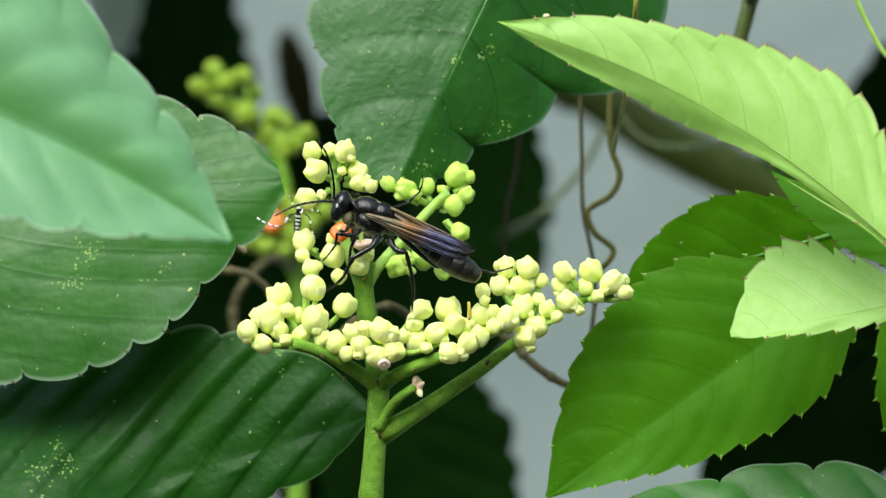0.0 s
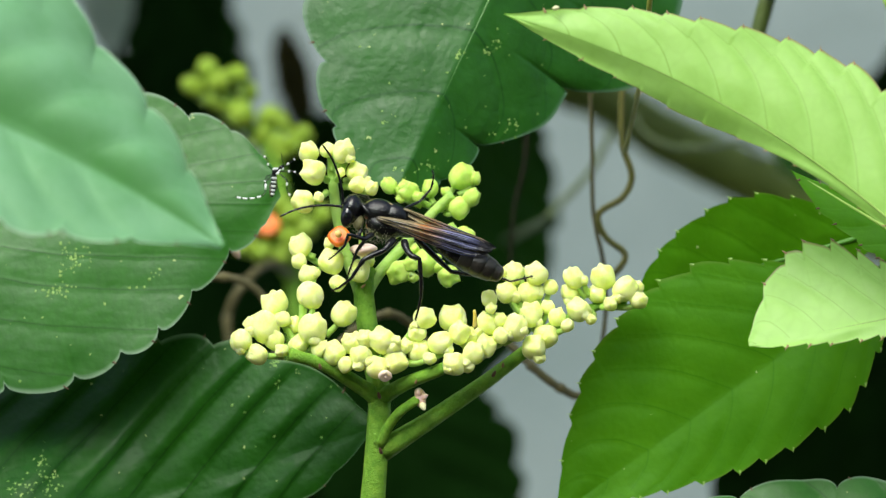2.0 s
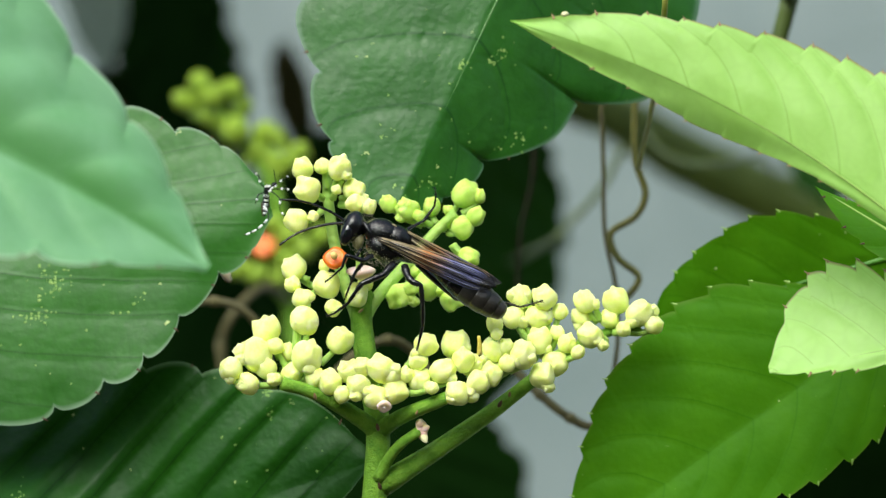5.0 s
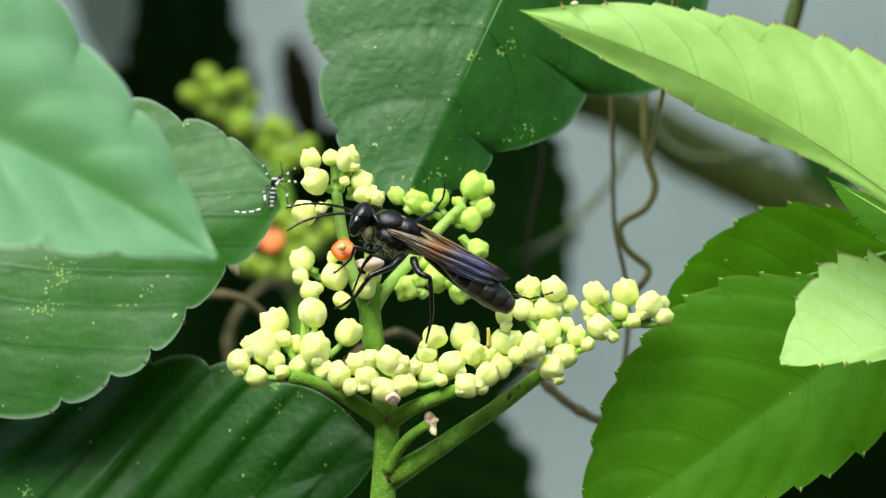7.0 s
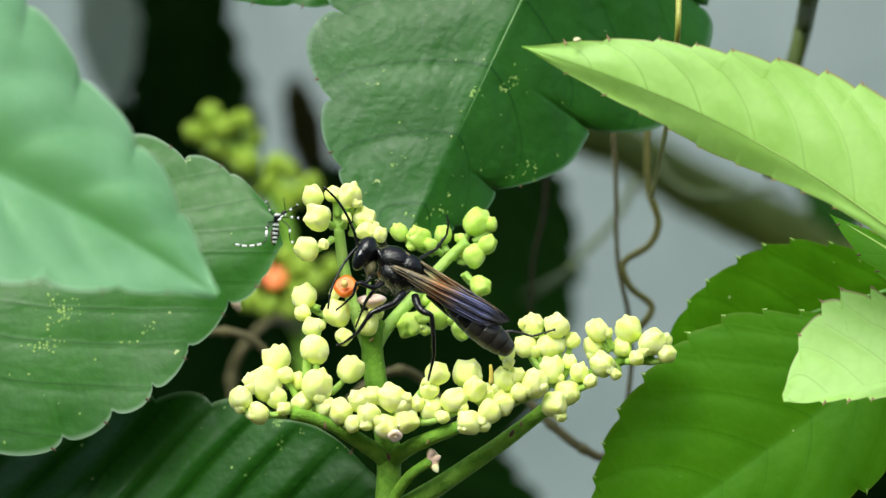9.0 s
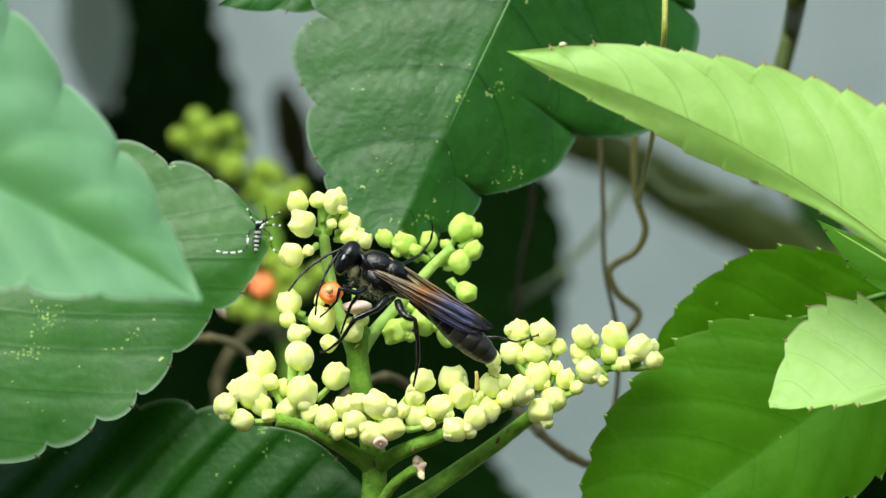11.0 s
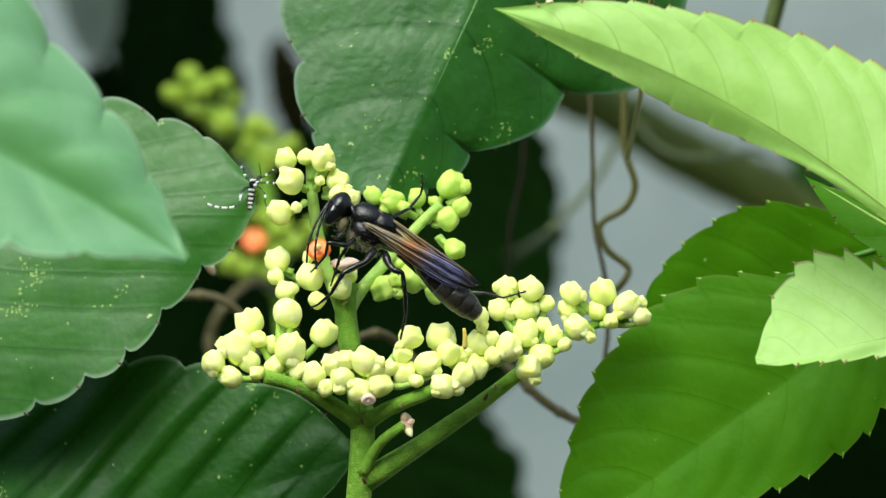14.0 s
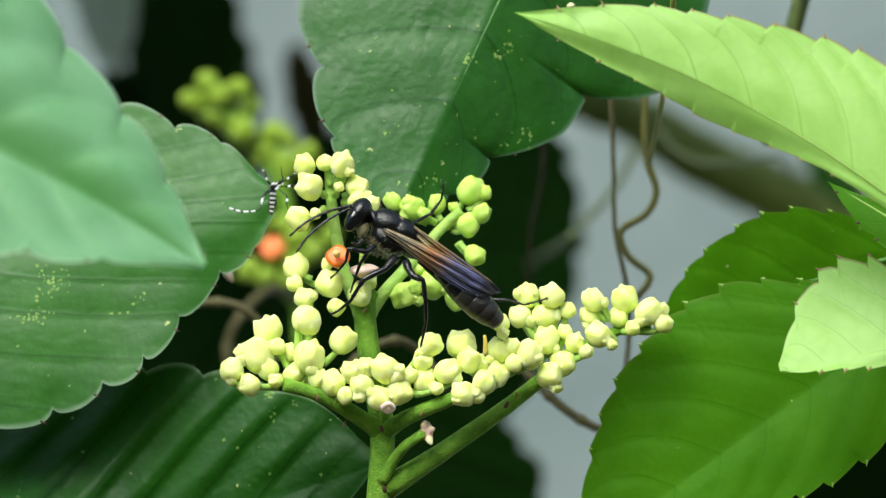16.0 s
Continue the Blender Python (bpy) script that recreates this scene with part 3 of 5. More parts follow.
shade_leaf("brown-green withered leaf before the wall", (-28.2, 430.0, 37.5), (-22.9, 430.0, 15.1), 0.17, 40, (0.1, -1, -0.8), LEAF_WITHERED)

# these fill gaps that are only dark shade
shade_leaf("dark-painted leaf filling a shaded gap in the vine", (-21.7, 429.0, 20.8), (-12.3, 429.0, -29.5), 0.4, 28)
shade_leaf("dark-painted leaf filling a shaded gap in the vine", (-58.2, 429.0, -4.6), (-37.4, 429.0, -47.9), 0.45, 29)
shade_leaf("dark-painted leaf filling a shaded gap in the vine", (1.4, 440.0, -20.5), (-21.5, 440.0, -72.7), 0.4, 30)
shade_leaf("dark-painted leaf filling a shaded gap in the vine", (-3.1, 350.0, -1.8), (-1.3, 350.0, -42.9), 0.4, 38)
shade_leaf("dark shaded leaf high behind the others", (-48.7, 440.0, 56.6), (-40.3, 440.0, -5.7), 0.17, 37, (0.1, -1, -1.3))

# ================= flower cluster =================
def bud_mesh(name, mat, seed, stretch=1.0, horn=0.3):
    """A swollen flower bud, one unit in radius, pointing up: a round foot, a waist and four blunt horns round its cap."""
    rnd = random.Random(seed)
    verts, faces = [], []
    sides = 24
    prof = [(0.0, -1.0), (0.34, -0.97), (0.64, -0.82), (0.87, -0.55), (0.98, -0.22), (1.0, 0.08), (0.95, 0.34), (0.86, 0.55), (0.8, 0.7), (0.68, 0.84), (0.46, 0.92), (0.2, 0.9), (0.0, 0.88)]
    if seed % 3 == 0:
        prof = [*prof[:7], (0.84, 0.56), (0.7, 0.76), (0.54, 0.94), (0.38, 1.06), (0.2, 1.12), (0.0, 1.13)]
    lean, ph = rnd.uniform(-0.15, 0.15), rnd.uniform(0, 6)
    bumps = [rnd.uniform(0.7, 1.2) for _ in range(4)]
    for i, (r, z) in enumerate(prof):
        for k in range(sides):
            th = math.tau * k / sides
            four = math.cos(4 * th)
            b = bumps[int((k / sides * 4 + 0.5)) % 4]
            top = max(0.0, min(1.0, (z - 0.1) / 0.7))
            q = 1 + (0.03 + 0.1 * top) * four + 0.06 * math.sin(3 * th + ph + 2 * z) * (1 - z * z * 0.5) + (0.03 + 0.09 * top) * (rnd.random() - 0.5)
            lift = horn * b * top * max(0.0, four) * math.exp(-((r - 0.66) / 0.22) ** 2)
            verts.append((r * q * math.cos(th) + lean * z, r * q * math.sin(th), z * stretch + lift))
    for i in range(len(prof) - 1):
        for k in range(sides):
            k2 = (k + 1) % sides
            faces.append((i * sides + k, i * sides + k2, (i + 1) * sides + k2, (i + 1) * sides + k))
    me = bpy.data.meshes.new(name)
    me.from_pydata(verts, [], faces)
    me.polygons.foreach_set("use_smooth", [True] * len(me.polygons))
    me.materials.append(mat)
    return me


BUDS = [bud_mesh("bud", BUD, k, 0.92 + 0.05 * (k % 4), 0.06 + 0.05 * (k * 3 % 5)) for k in range(7)]
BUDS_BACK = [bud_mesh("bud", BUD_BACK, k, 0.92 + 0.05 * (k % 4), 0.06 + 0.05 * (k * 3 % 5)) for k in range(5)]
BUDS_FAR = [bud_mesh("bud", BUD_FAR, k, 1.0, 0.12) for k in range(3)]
RND = random.Random(4)


def buds(cluster, kinds, centre, places, lift=0.6):
    """Buds of one tuft: each a place (mm) and a radius (mm); they point away from the tuft's centre and up."""
    c = mm(centre)
    small = [(x + r * a, y - r * 0.35, z + r * b, r * q) for x, y, z, r in places if r > 1.0
             for a, b, q in [(RND.uniform(-1.1, 1.1), RND.uniform(-0.9, 0.4), RND.uniform(0.4, 0.58)) for _ in range(2)] if RND.random() < 0.5]
    for x, y, z, r in [*places, *small]:
        p = mm((x, y, z))
        way = (p - c).normalized() + Vector((RND.uniform(-0.6, 0.6), RND.uniform(-1.0, 0.0), lift + RND.uniform(-0.5, 0.3)))
        ob = new("bud", RND.choice(kinds))
        ob.rotation_mode = "QUATERNION"
        ob.parent = cluster
        ob.location = p - cluster.location
        ob.rotation_quaternion = way.to_track_quat("Z", "Y") @ Euler((0, 0, RND.uniform(0, 6))).to_quaternion()
        ob.scale = (r * 0.00107, r * 0.00107, r * 0.00104)
        foot = p - way.normalized() * r * 0.0008
        end = foot.lerp(c, min(0.5, 0.0022 / max(1e-4, (c - foot).length)))
        tube("bud_stalk", [foot, foot.lerp(end, 0.5) - way.normalized() * 0.0002, end], 0.0003, 0.00042, STEM_PALE, cluster, "", 5, 7)


cluster = new("flower_cluster")
cluster.location = mm((-5.5, 0.0, -32.3))
tagged(cluster, "pale yellow-green cluster of small flower buds on a green stalk", "flower cluster")
buds(cluster, BUDS, (-10.6, 4.0, 4.2),
     [(-13.5, 2.3, 7.9, 1.06), (-11.4, 2.4, 8.2, 0.82), (-9.6, 0.6, 8.0, 1.17), (-12.9, -0.2, 5.7, 1.34), (-8.1, 1.3, 5.7, 1.11), (-9.9, 0.3, 5.7, 0.53), (-14.1, -0.3, 2.4, 1.23), (-12.3, -1.7, 2.9, 0.58), (-8.0, 0.3, 4.3, 0.88), (-6.4, -0.7, 3.9, 0.70)])
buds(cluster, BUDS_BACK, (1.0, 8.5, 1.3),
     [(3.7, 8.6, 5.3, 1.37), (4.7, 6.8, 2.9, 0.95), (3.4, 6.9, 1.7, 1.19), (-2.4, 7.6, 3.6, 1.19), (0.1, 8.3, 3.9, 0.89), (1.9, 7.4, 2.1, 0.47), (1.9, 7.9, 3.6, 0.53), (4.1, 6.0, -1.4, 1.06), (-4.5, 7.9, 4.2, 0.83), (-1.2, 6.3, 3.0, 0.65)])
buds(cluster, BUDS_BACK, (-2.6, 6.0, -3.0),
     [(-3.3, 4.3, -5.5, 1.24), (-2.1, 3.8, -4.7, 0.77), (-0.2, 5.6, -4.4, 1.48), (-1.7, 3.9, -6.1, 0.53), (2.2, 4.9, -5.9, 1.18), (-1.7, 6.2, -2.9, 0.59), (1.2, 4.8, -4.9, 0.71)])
buds(cluster, BUDS, (-9.7, 3.0, -5.9),
     [(-14.4, 2.2, -2.6, 1.29), (-14.5, 0.9, -4.3, 0.82), (-10.9, 0.5, -4.3, 1.35), (-11.2, 1.1, -2.3, 0.59), (-10.2, -0.2, -6.7, 0.88), (-7.8, 1.1, -5.4, 1.17), (-6.9, 2.6, -4.1, 0.82)])
buds(cluster, BUDS, (-14.0, -2.0, -14.9),
     [(-13.5, -0.3, -5.7, 1.05), (-13.2, -2.2, -8.1, 1.46), (-17.2, -1.1, -9.1, 1.40), (-9.5, -1.7, -10.1, 1.28), (-20.8, -3.0, -13.1, 1.22), (-19.8, -3.0, -12.0, 0.70), (-19.0, -3.5, -14.6, 1.10), (-18.2, -2.3, -11.7, 1.57), (-16.2, -2.8, -10.7, 0.87), (-14.9, -1.8, -11.3, 0.82), (-17.2, -2.5, -13.0, 1.05), (-12.9, -3.6, -11.8, 1.51), (-14.5, -3.1, -13.6, 1.05), (-16.3, -4.2, -14.1, 0.70), (-12.0, -3.9, -14.0, 0.93), (-10.6, -3.9, -14.4, 1.28), (-9.2, -4.5, -15.7, 0.87)])
buds(cluster, BUDS, (-4.9, -2.5, -16.0),
     [(-8.4, -4.0, -13.3, 1.16), (-7.0, -4.7, -12.8, 0.99), (-7.5, -4.8, -14.7, 1.16), (-5.1, -5.0, -13.0, 1.39), (-5.7, -5.1, -15.9, 1.27), (-3.7, -4.8, -15.3, 1.28), (-4.1, -5.1, -13.6, 0.98), (-2.6, -4.8, -13.6, 0.81), (-1.1, -4.4, -14.2, 1.10), (0.1, -5.9, -14.9, 0.69), (-1.3, -4.4, -12.1, 0.99), (-0.5, -4.4, -10.5, 1.16), (1.2, -5.2, -13.2, 1.27)])
buds(cluster, BUDS, (5.0, -2.5, -15.0),
     [(2.6, -3.0, -10.5, 1.45), (3.4, -4.7, -12.1, 1.16), (4.3, -3.4, -12.7, 1.05), (2.8, -5.8, -15.5, 1.16), (4.3, -5.4, -15.7, 0.75), (4.9, -5.3, -14.4, 1.16), (6.3, -3.7, -13.6, 1.16), (6.5, -3.2, -11.1, 1.16), (8.0, -4.1, -12.4, 0.87), (7.8, -3.5, -10.7, 0.81), (9.6, -3.5, -11.6, 1.28), (6.7, -2.4, -8.4, 0.82), (6.9, -4.2, -9.4, 0.58)])
buds(cluster, BUDS, (11.8, 1.5, -12.5),
     [(11.4, -0.2, -10.2, 1.29), (8.7, 1.6, -7.7, 1.17), (9.5, 1.8, -5.6, 1.12), (12.0, 0.7, -5.6, 1.23), (11.4, 1.4, -7.7, 1.29), (13.6, 1.4, -7.1, 0.82), (13.3, 0.2, -9.3, 0.76), (14.3, -0.9, -10.4, 0.93), (13.1, -0.6, -12.5, 1.29), (11.7, -2.4, -13.7, 1.28), (12.3, -2.5, -14.8, 0.70), (15.4, -1.9, -11.3, 0.70)])
buds(cluster, BUDS, (18.7, 3.0, -9.4),
     [(16.8, 0.7, -9.6, 1.23), (15.9, 2.7, -7.7, 1.06), (16.3, 1.8, -6.1, 1.06), (19.6, 2.7, -6.0, 1.29), (18.9, 2.6, -7.9, 1.00), (20.3, 0.2, -8.9, 0.76), (21.9, 1.6, -7.3, 1.23), (23.3, 2.2, -7.2, 0.76), (23.5, 1.5, -8.5, 0.94)])

tube("stalk", [mm((-6.4, 0.0, -33.5)), mm((-5.9, 0.0, -27.0)), mm((-5.5, 0.0, -19.4)), mm((-6.4, 2.0, -14.1)), mm((-7.2, 3.0, -9.4)), mm((-7.3, 3.0, -6.3)), mm((-7.1, 3.5, -5.2))], 0.0014, 0.0011, STEM, cluster, "", 30, 12, 0.05, 0.1)
tube("stem", [mm((-14, 25, -1199)), mm((-10, 15, -800)), mm((-9, 5, -400)), mm((-6.4, 0.0, -33.2))], 0.002, 0.0014, STEM, cluster, "", 40, 10)
tube("branch", [mm((-5.5, 0.0, -19.6)), mm((-8.4, -2.0, -17.6)), mm((-11.6, -4.0, -15.7)), mm((-15.4, -5.0, -14.5))], 0.001, 0.0006, STEM, cluster, "", 18, 10, 0.06, 0.25)
tube("branch", [mm((-5.5, 0.0, -19.6)), mm((-2.6, -3.0, -17.8)), mm((0.9, -5.0, -16.3)), mm((3.8, -5.0, -15.1))], 0.0009, 0.0006, STEM, cluster, "", 18, 10, 0.06, 0.25)
tube("branch", [mm((-5.2, 0.0, -25.4)), mm((0.4, 0.0, -21.8)), mm((5.6, 0.0, -18.2)), mm((8.6, 1.0, -16.0)), mm((12.2, 2.0, -13.2)), mm((15.7, 3.0, -10.6)), mm((19.3, 3.0, -9.1)), mm((22.2, 3.0, -8.5))], 0.00105, 0.0004, STEM, cluster, "", 22, 10, 0.06, 0.25)
tube("branch", [mm((-5.5, -1.0, -24.6)), mm((-4.2, -2.0, -22.2)), mm((-2.9, -3.0, -20.7)), mm((-1.1, -3.0, -19.5))], 0.0006, 0.0005, STEM, cluster, "", 14, 8, 0.06, 0.2)
tube("branch", [mm((-7.3, 3.0, -8.2)), mm((-5.6, 4.0, -5.6)), mm((-2.6, 6.0, -2.2)), mm((0.7, 7.0, 1.5)), mm((2.7, 7.0, 3.3))], 0.00075, 0.0005, STEM_PALE, cluster, "", 20, 10, 0.06, 0.25)
tube("branch", [mm((-7.3, 3.0, -8.5)), mm((-9.0, 4.0, -4.4)), mm((-10.2, 4.0, 0.1)), mm((-10.9, 4.0, 5.4)), mm((-10.9, 4.0, 7.8))], 0.00075, 0.0005, STEM_PALE, cluster, "", 20, 10, 0.06, 0.25)

for place, r in (((-5.5, -3.0, -19.1), 0.45), ((-12.0, -6.0, -15.8), 0.4), ((7.3, -1.5, -16.7), 0.45), ((8.3, -1.0, -15.7), 0.35), ((-1.4, -5.0, -17.5), 0.3), ((-5.3, -2.0, -25.3), 0.45), ((-7.3, 1.0, -7.0), 0.35)):
    blob("bract", mm(place), (RND.uniform(-1, 1), -0.4, 0.6), (r * 0.0011, r * 0.0006, r * 0.0005), SPINE_TAN if r < 0.42 else SPINE, cluster, "small brown bract", 8, 10, 0.5)

# ================= vines and tendrils =================
def vine(name, label, points, r0, r1, mat, n=40):
    ob = tube(name, [mm(p) for p in points], r0, r1, mat, None, "", n, 10, 0.1)
    if name == "woody_vine":
        line = spline([mm(p) for p in points], 40)
        for k in (9, 20, 31):
            knot = blob("knot", line[k], line[k + 1] - line[k], (r0 * 1.6, r0 * 1.25, r0 * 1.25), mat, None, "", 8, 12)
            knot.parent = ob
            knot.location = line[k] - ob.location
    return tagged(ob, label, "vine")


vine("tendril", "olive zigzag tendril hanging before the wall", [(23.7, 52.0, 18.8), (23.5, 52.0, 13.6), (23.7, 52.0, 9.4), (24.8, 52.0, 5.9), (23.7, 52.0, 3.2), (20.8, 52.0, 1.2), (21.6, 52.0, -1.6), (24.0, 52.0, -3.7), (23.0, 52.0, -5.8), (20.5, 54.0, -7.7)], 0.00043, 0.0004, TENDRIL, 60)
vine("tendril", "thin bright green tendril hanging from above", [(24.5, -4.0, 29.8), (24.3, -4.0, 23.9), (24.4, 20.0, 16.5), (23.4, 38.0, 8.5)], 0.00034, 0.00028, TENDRIL_YELLOW)
vine("tendril", "thin brown tendril hanging before the wall", [(19.7, 54.0, 16.9), (20.0, 54.0, 9.1), (20.2, 54.0, 1.4), (21.5, 54.0, -5.1), (21.8, 55.0, -10.3), (21.3, 55.0, -15.5)], 0.00025, 0.0003, BARK)
OLIVE_STEM = plain_mat("olive_stem", (0.045, 0.075, 0.006), (0.075, 0.11, 0.012), 250, 0.6)
BLACK_TWIG = plain_mat("black_twig", (0.01, 0.009, 0.006), (0.02, 0.016, 0.01), 400, 0.8, 0.1)
vine("tendril", "thin black thread-like tendril before a dark leaf", [(13.0, 100.0, 14.1), (12.7, 100.0, 7.8), (11.3, 100.0, 1.5), (10.9, 100.0, -5.5)], 0.0003, 0.0002, BLACK_TWIG)
vine("woody_vine", "thick olive woody vine crossing the wall", [(12.3, 420.0, 30.8), (31.1, 415.0, 25.3), (48.7, 410.0, 14.8), (72.4, 405.0, 4.0), (99.9, 400.0, -7.0)], 0.0042, 0.0062, VINE_OLD)
vine("vine_stem", "olive upright vine stem", [(111.3, 906.0, 118.5), (71.0, 400.0, 74.6), (43.4, 60.0, 36.8), (42.0, 60.0, 28.9), (40.6, 60.0, 23.3), (39.4, 60.0, 17.8), (38.0, 60.0, 11.0)], 0.0013, 0.0008, OLIVE_STEM)
vine("woody_vine", "curved brown twig below the flowers", [(9.5, 54.0, -14.2), (13.0, 52.0, -17.7), (16.2, 52.0, -20.1), (19.1, 52.0, -20.9), (21.7, 52.0, -16.7)], 0.00055, 0.0005, BARK)
vine("woody_vine", "arched brown twig behind the stalk", [(-11.9, 52.0, -16.1), (-8.7, 52.0, -12.9), (-4.8, 52.0, -11.1), (-1.6, 54.0, -12.9), (1.0, 52.0, -16.7)], 0.00055, 0.0005, BARK)
vine("woody_vine", "curved tan leaf stalk behind the flowers", [(-41.0, 13.0, -6.6), (-35.0, 45.0, -6.9), (-29.7, 60.0, -7.1), (-25.2, 60.0, -6.8), (-21.9, 60.0, -7.8), (-19.3, 60.0, -11.1), (-18.4, 52.0, -16.7)], 0.00055, 0.0005, BARK)
vine("tendril", "thin green tendril high before the wall", [(51.1, 20.0, 29.7), (53.2, 20.0, 24.9), (56.0, 20.0, 20.1), (60.8, 20.0, 16.0)], 0.0003, 0.0003, STEM_PALE)

vine("tendril", "pale green tendril slanting across the wall", [(14.4, 354.0, -3.8), (17.3, 190.0, 0.1), (20.1, 190.0, 2.9), (24.5, 190.0, 7.7), (27.7, 190.0, 13.7)], 0.00055, 0.0005, HAZE_GREEN)
vine("tendril", "looped green tendril before the wall", [(30.9, 190.0, 16.1), (32.5, 190.0, 13.3), (36.5, 190.0, 11.3), (42.1, 190.0, 11.3), (52.4, 260.0, 13.3), (64.3, 408.0, 12.2)], 0.0004, 0.0004, HAZE_GREEN)
vine("woody_vine", "reddish brown upright twig in the shade", [(-27.5, 150.0, -18.8), (-28.1, 150.0, -13.5), (-26.0, 150.0, -9.0), (-22.5, 160.0, -6.1), (-19.8, 190.0, -8.3)], 0.0006, 0.0005, BARK)


# unseen leaves added over the scene, to keep light off the leaves behind
def blocker_leaf(base, tip, wide, seed):
    leaf("dark green leaf added out of view to shade the vine", base, tip, (0.1, -0.35, 1), [(0, 0.05), (0.3, wide), (0.6, wide * 0.9), (1, 0)],
         [(0, 0.05), (0.3, wide), (0.6, wide * 0.9), (1, 0)], LEAF_DEEP_SHADE, RIB_DARK, teeth=7, depth=0.03, veins=6, seed=seed, ns=60, nt=12, rib_r=0.3, stalk=[(base[0], base[1] * 0.5 + 450, base[2] + 12), (base[0], 903, base[2] + 14)])


for base, tip, seed in (((-150, 330, 150), (-95, 235, 118), 51), ((-95, 345, 190), (-45, 240, 150), 52), ((-60, 340, 140), (-5, 245, 112), 53), ((-30, 350, 185), (15, 250, 150), 54),
                        ((-120, 300, 235), (-60, 200, 200), 55), ((-60, 320, 250), (-5, 205, 205), 56), ((0, 340, 235), (45, 240, 195), 57), ((40, 360, 160), (80, 260, 125), 58), ((-170, 320, 205), (-120, 220, 170), 59)):
    blocker_leaf(base, tip, 0.4, seed)
blocker_leaf((-80, 300, 120), (-15, 200, 88), 0.35, 31)
blocker_leaf((-20, 330, 125), (20, 230, 92), 0.36, 32)
blocker_leaf((-130, 280, 115), (-85, 190, 88), 0.36, 33)
blocker_leaf((20, 380, 130), (60, 290, 98), 0.34, 35)

# ================= open flowers, and the flowers behind =================
def disc_flower(name, label, place, r, mat, cluster_ob, facing):
    """A spent flower: a fleshy ring-shaped disc with a nub, on a short cup."""
    verts, faces = [], []
    prof = [(0.0, 0.5), (0.14, 0.52), (0.2, 0.3), (0.34, 0.24), (0.6, 0.4), (0.82, 0.38), (1.0, 0.18), (0.98, -0.1), (0.7, -0.45), (0.4, -0.8), (0.0, -0.85)]
    sides = 20
    for i, (pr, pz) in enumerate(prof):
        for k in range(sides):
            th = math.tau * k / sides
            q = 1 + 0.06 * math.cos(4 * th)
            verts.append(Vector((pr * q * math.cos(th), pr * q * math.sin(th), pz)) * r)
    for i in range(len(prof) - 1):
        for k in range(sides):
            k2 = (k + 1) % sides
            faces.append((i * sides + k, (i + 1) * sides + k, (i + 1) * sides + k2, i * sides + k2))
    m = Vector(facing).normalized().to_track_quat("Z", "Y").to_matrix()
    c = mm(place)
    return mesh_ob(name, [c + m @ p for p in verts], faces, mat, cluster_ob, label, True, c)


disc_flower("spent_flower", "small orange fleshy flower disc", (-10.0, -1.0, -1.5), 0.00125, ORANGE, cluster, (-0.2, -1, 0.6))
blob("stigma", mm((-10.1, -2.2, -1.2)), (-0.2, -1, 0.6), (0.00045, 0.0004, 0.0004), plain_mat("pale_orange", (0.9, 0.5, 0.12), (0.92, 0.6, 0.2), 900, 0.4), cluster, "pale orange stigma")
disc_flower("spent_flower", "pale pink flower disc", (-7.3, 0.0, -2.9), 0.0014, PINK, cluster, (-0.15, -0.35, 1)).data.transform(Matrix.Diagonal((1.1, 1.0, 0.7, 1.0)))
disc_flower("spent_flower", "pale pink flower disc", (-4.8, -6.5, -16.8), 0.00075, PINK, cluster, (0.1, -0.8, -0.6))
FADED = plain_mat("faded_flower", (0.8, 0.66, 0.36), (0.85, 0.52, 0.42), 500, 0.5, 0.4, 0.3, 0.0002, 0.5)
wilted = blob("spent_flower", mm((-0.9, -3.0, -19.4)), (0.25, 0, -1), (0.0012, 0.00065, 0.00065), FADED, cluster, "faded pink and yellow flower at a stalk end", 14, 18, 0.1, lumps=0.12)
for k, (at, way) in enumerate((((-0.5, -3.4, -19.2), (1, -0.4, 0.5)), ((-0.6, -3.6, -20.3), (0.5, -0.4, -1)), ((-1.1, -3.5, -18.7), (0.1, -0.4, 1)))):
    petal = blob("petal", mm(at), way, (0.0005, 0.0005, 0.00034), (FADED, PINK_CRUMB)[k % 2], cluster, "", 10, 12, 0.5, lumps=0.08)
    petal.parent = wilted
    petal.location = mm(at) - mm((-0.9, -3.0, -19.4))
tube("style", [mm((5.1, -6.2, -11.4)), mm((5.1, -6.6, -10.4)), mm((5.0, -6.8, -9.5))], 0.0003, 0.00016, plain_mat("yellow_style", (0.8, 0.6, 0.05), (0.9, 0.75, 0.2), 900, 0.5), cluster, "small yellow style", 8, 8)
tube("style", [mm((-7.6, 0.0, -2.6)), mm((-7.6, 0.0, -1.7)), mm((-7.6, 0.0, -1.0))], 0.0003, 0.0002, STEM_PALE, cluster, "", 8, 8)

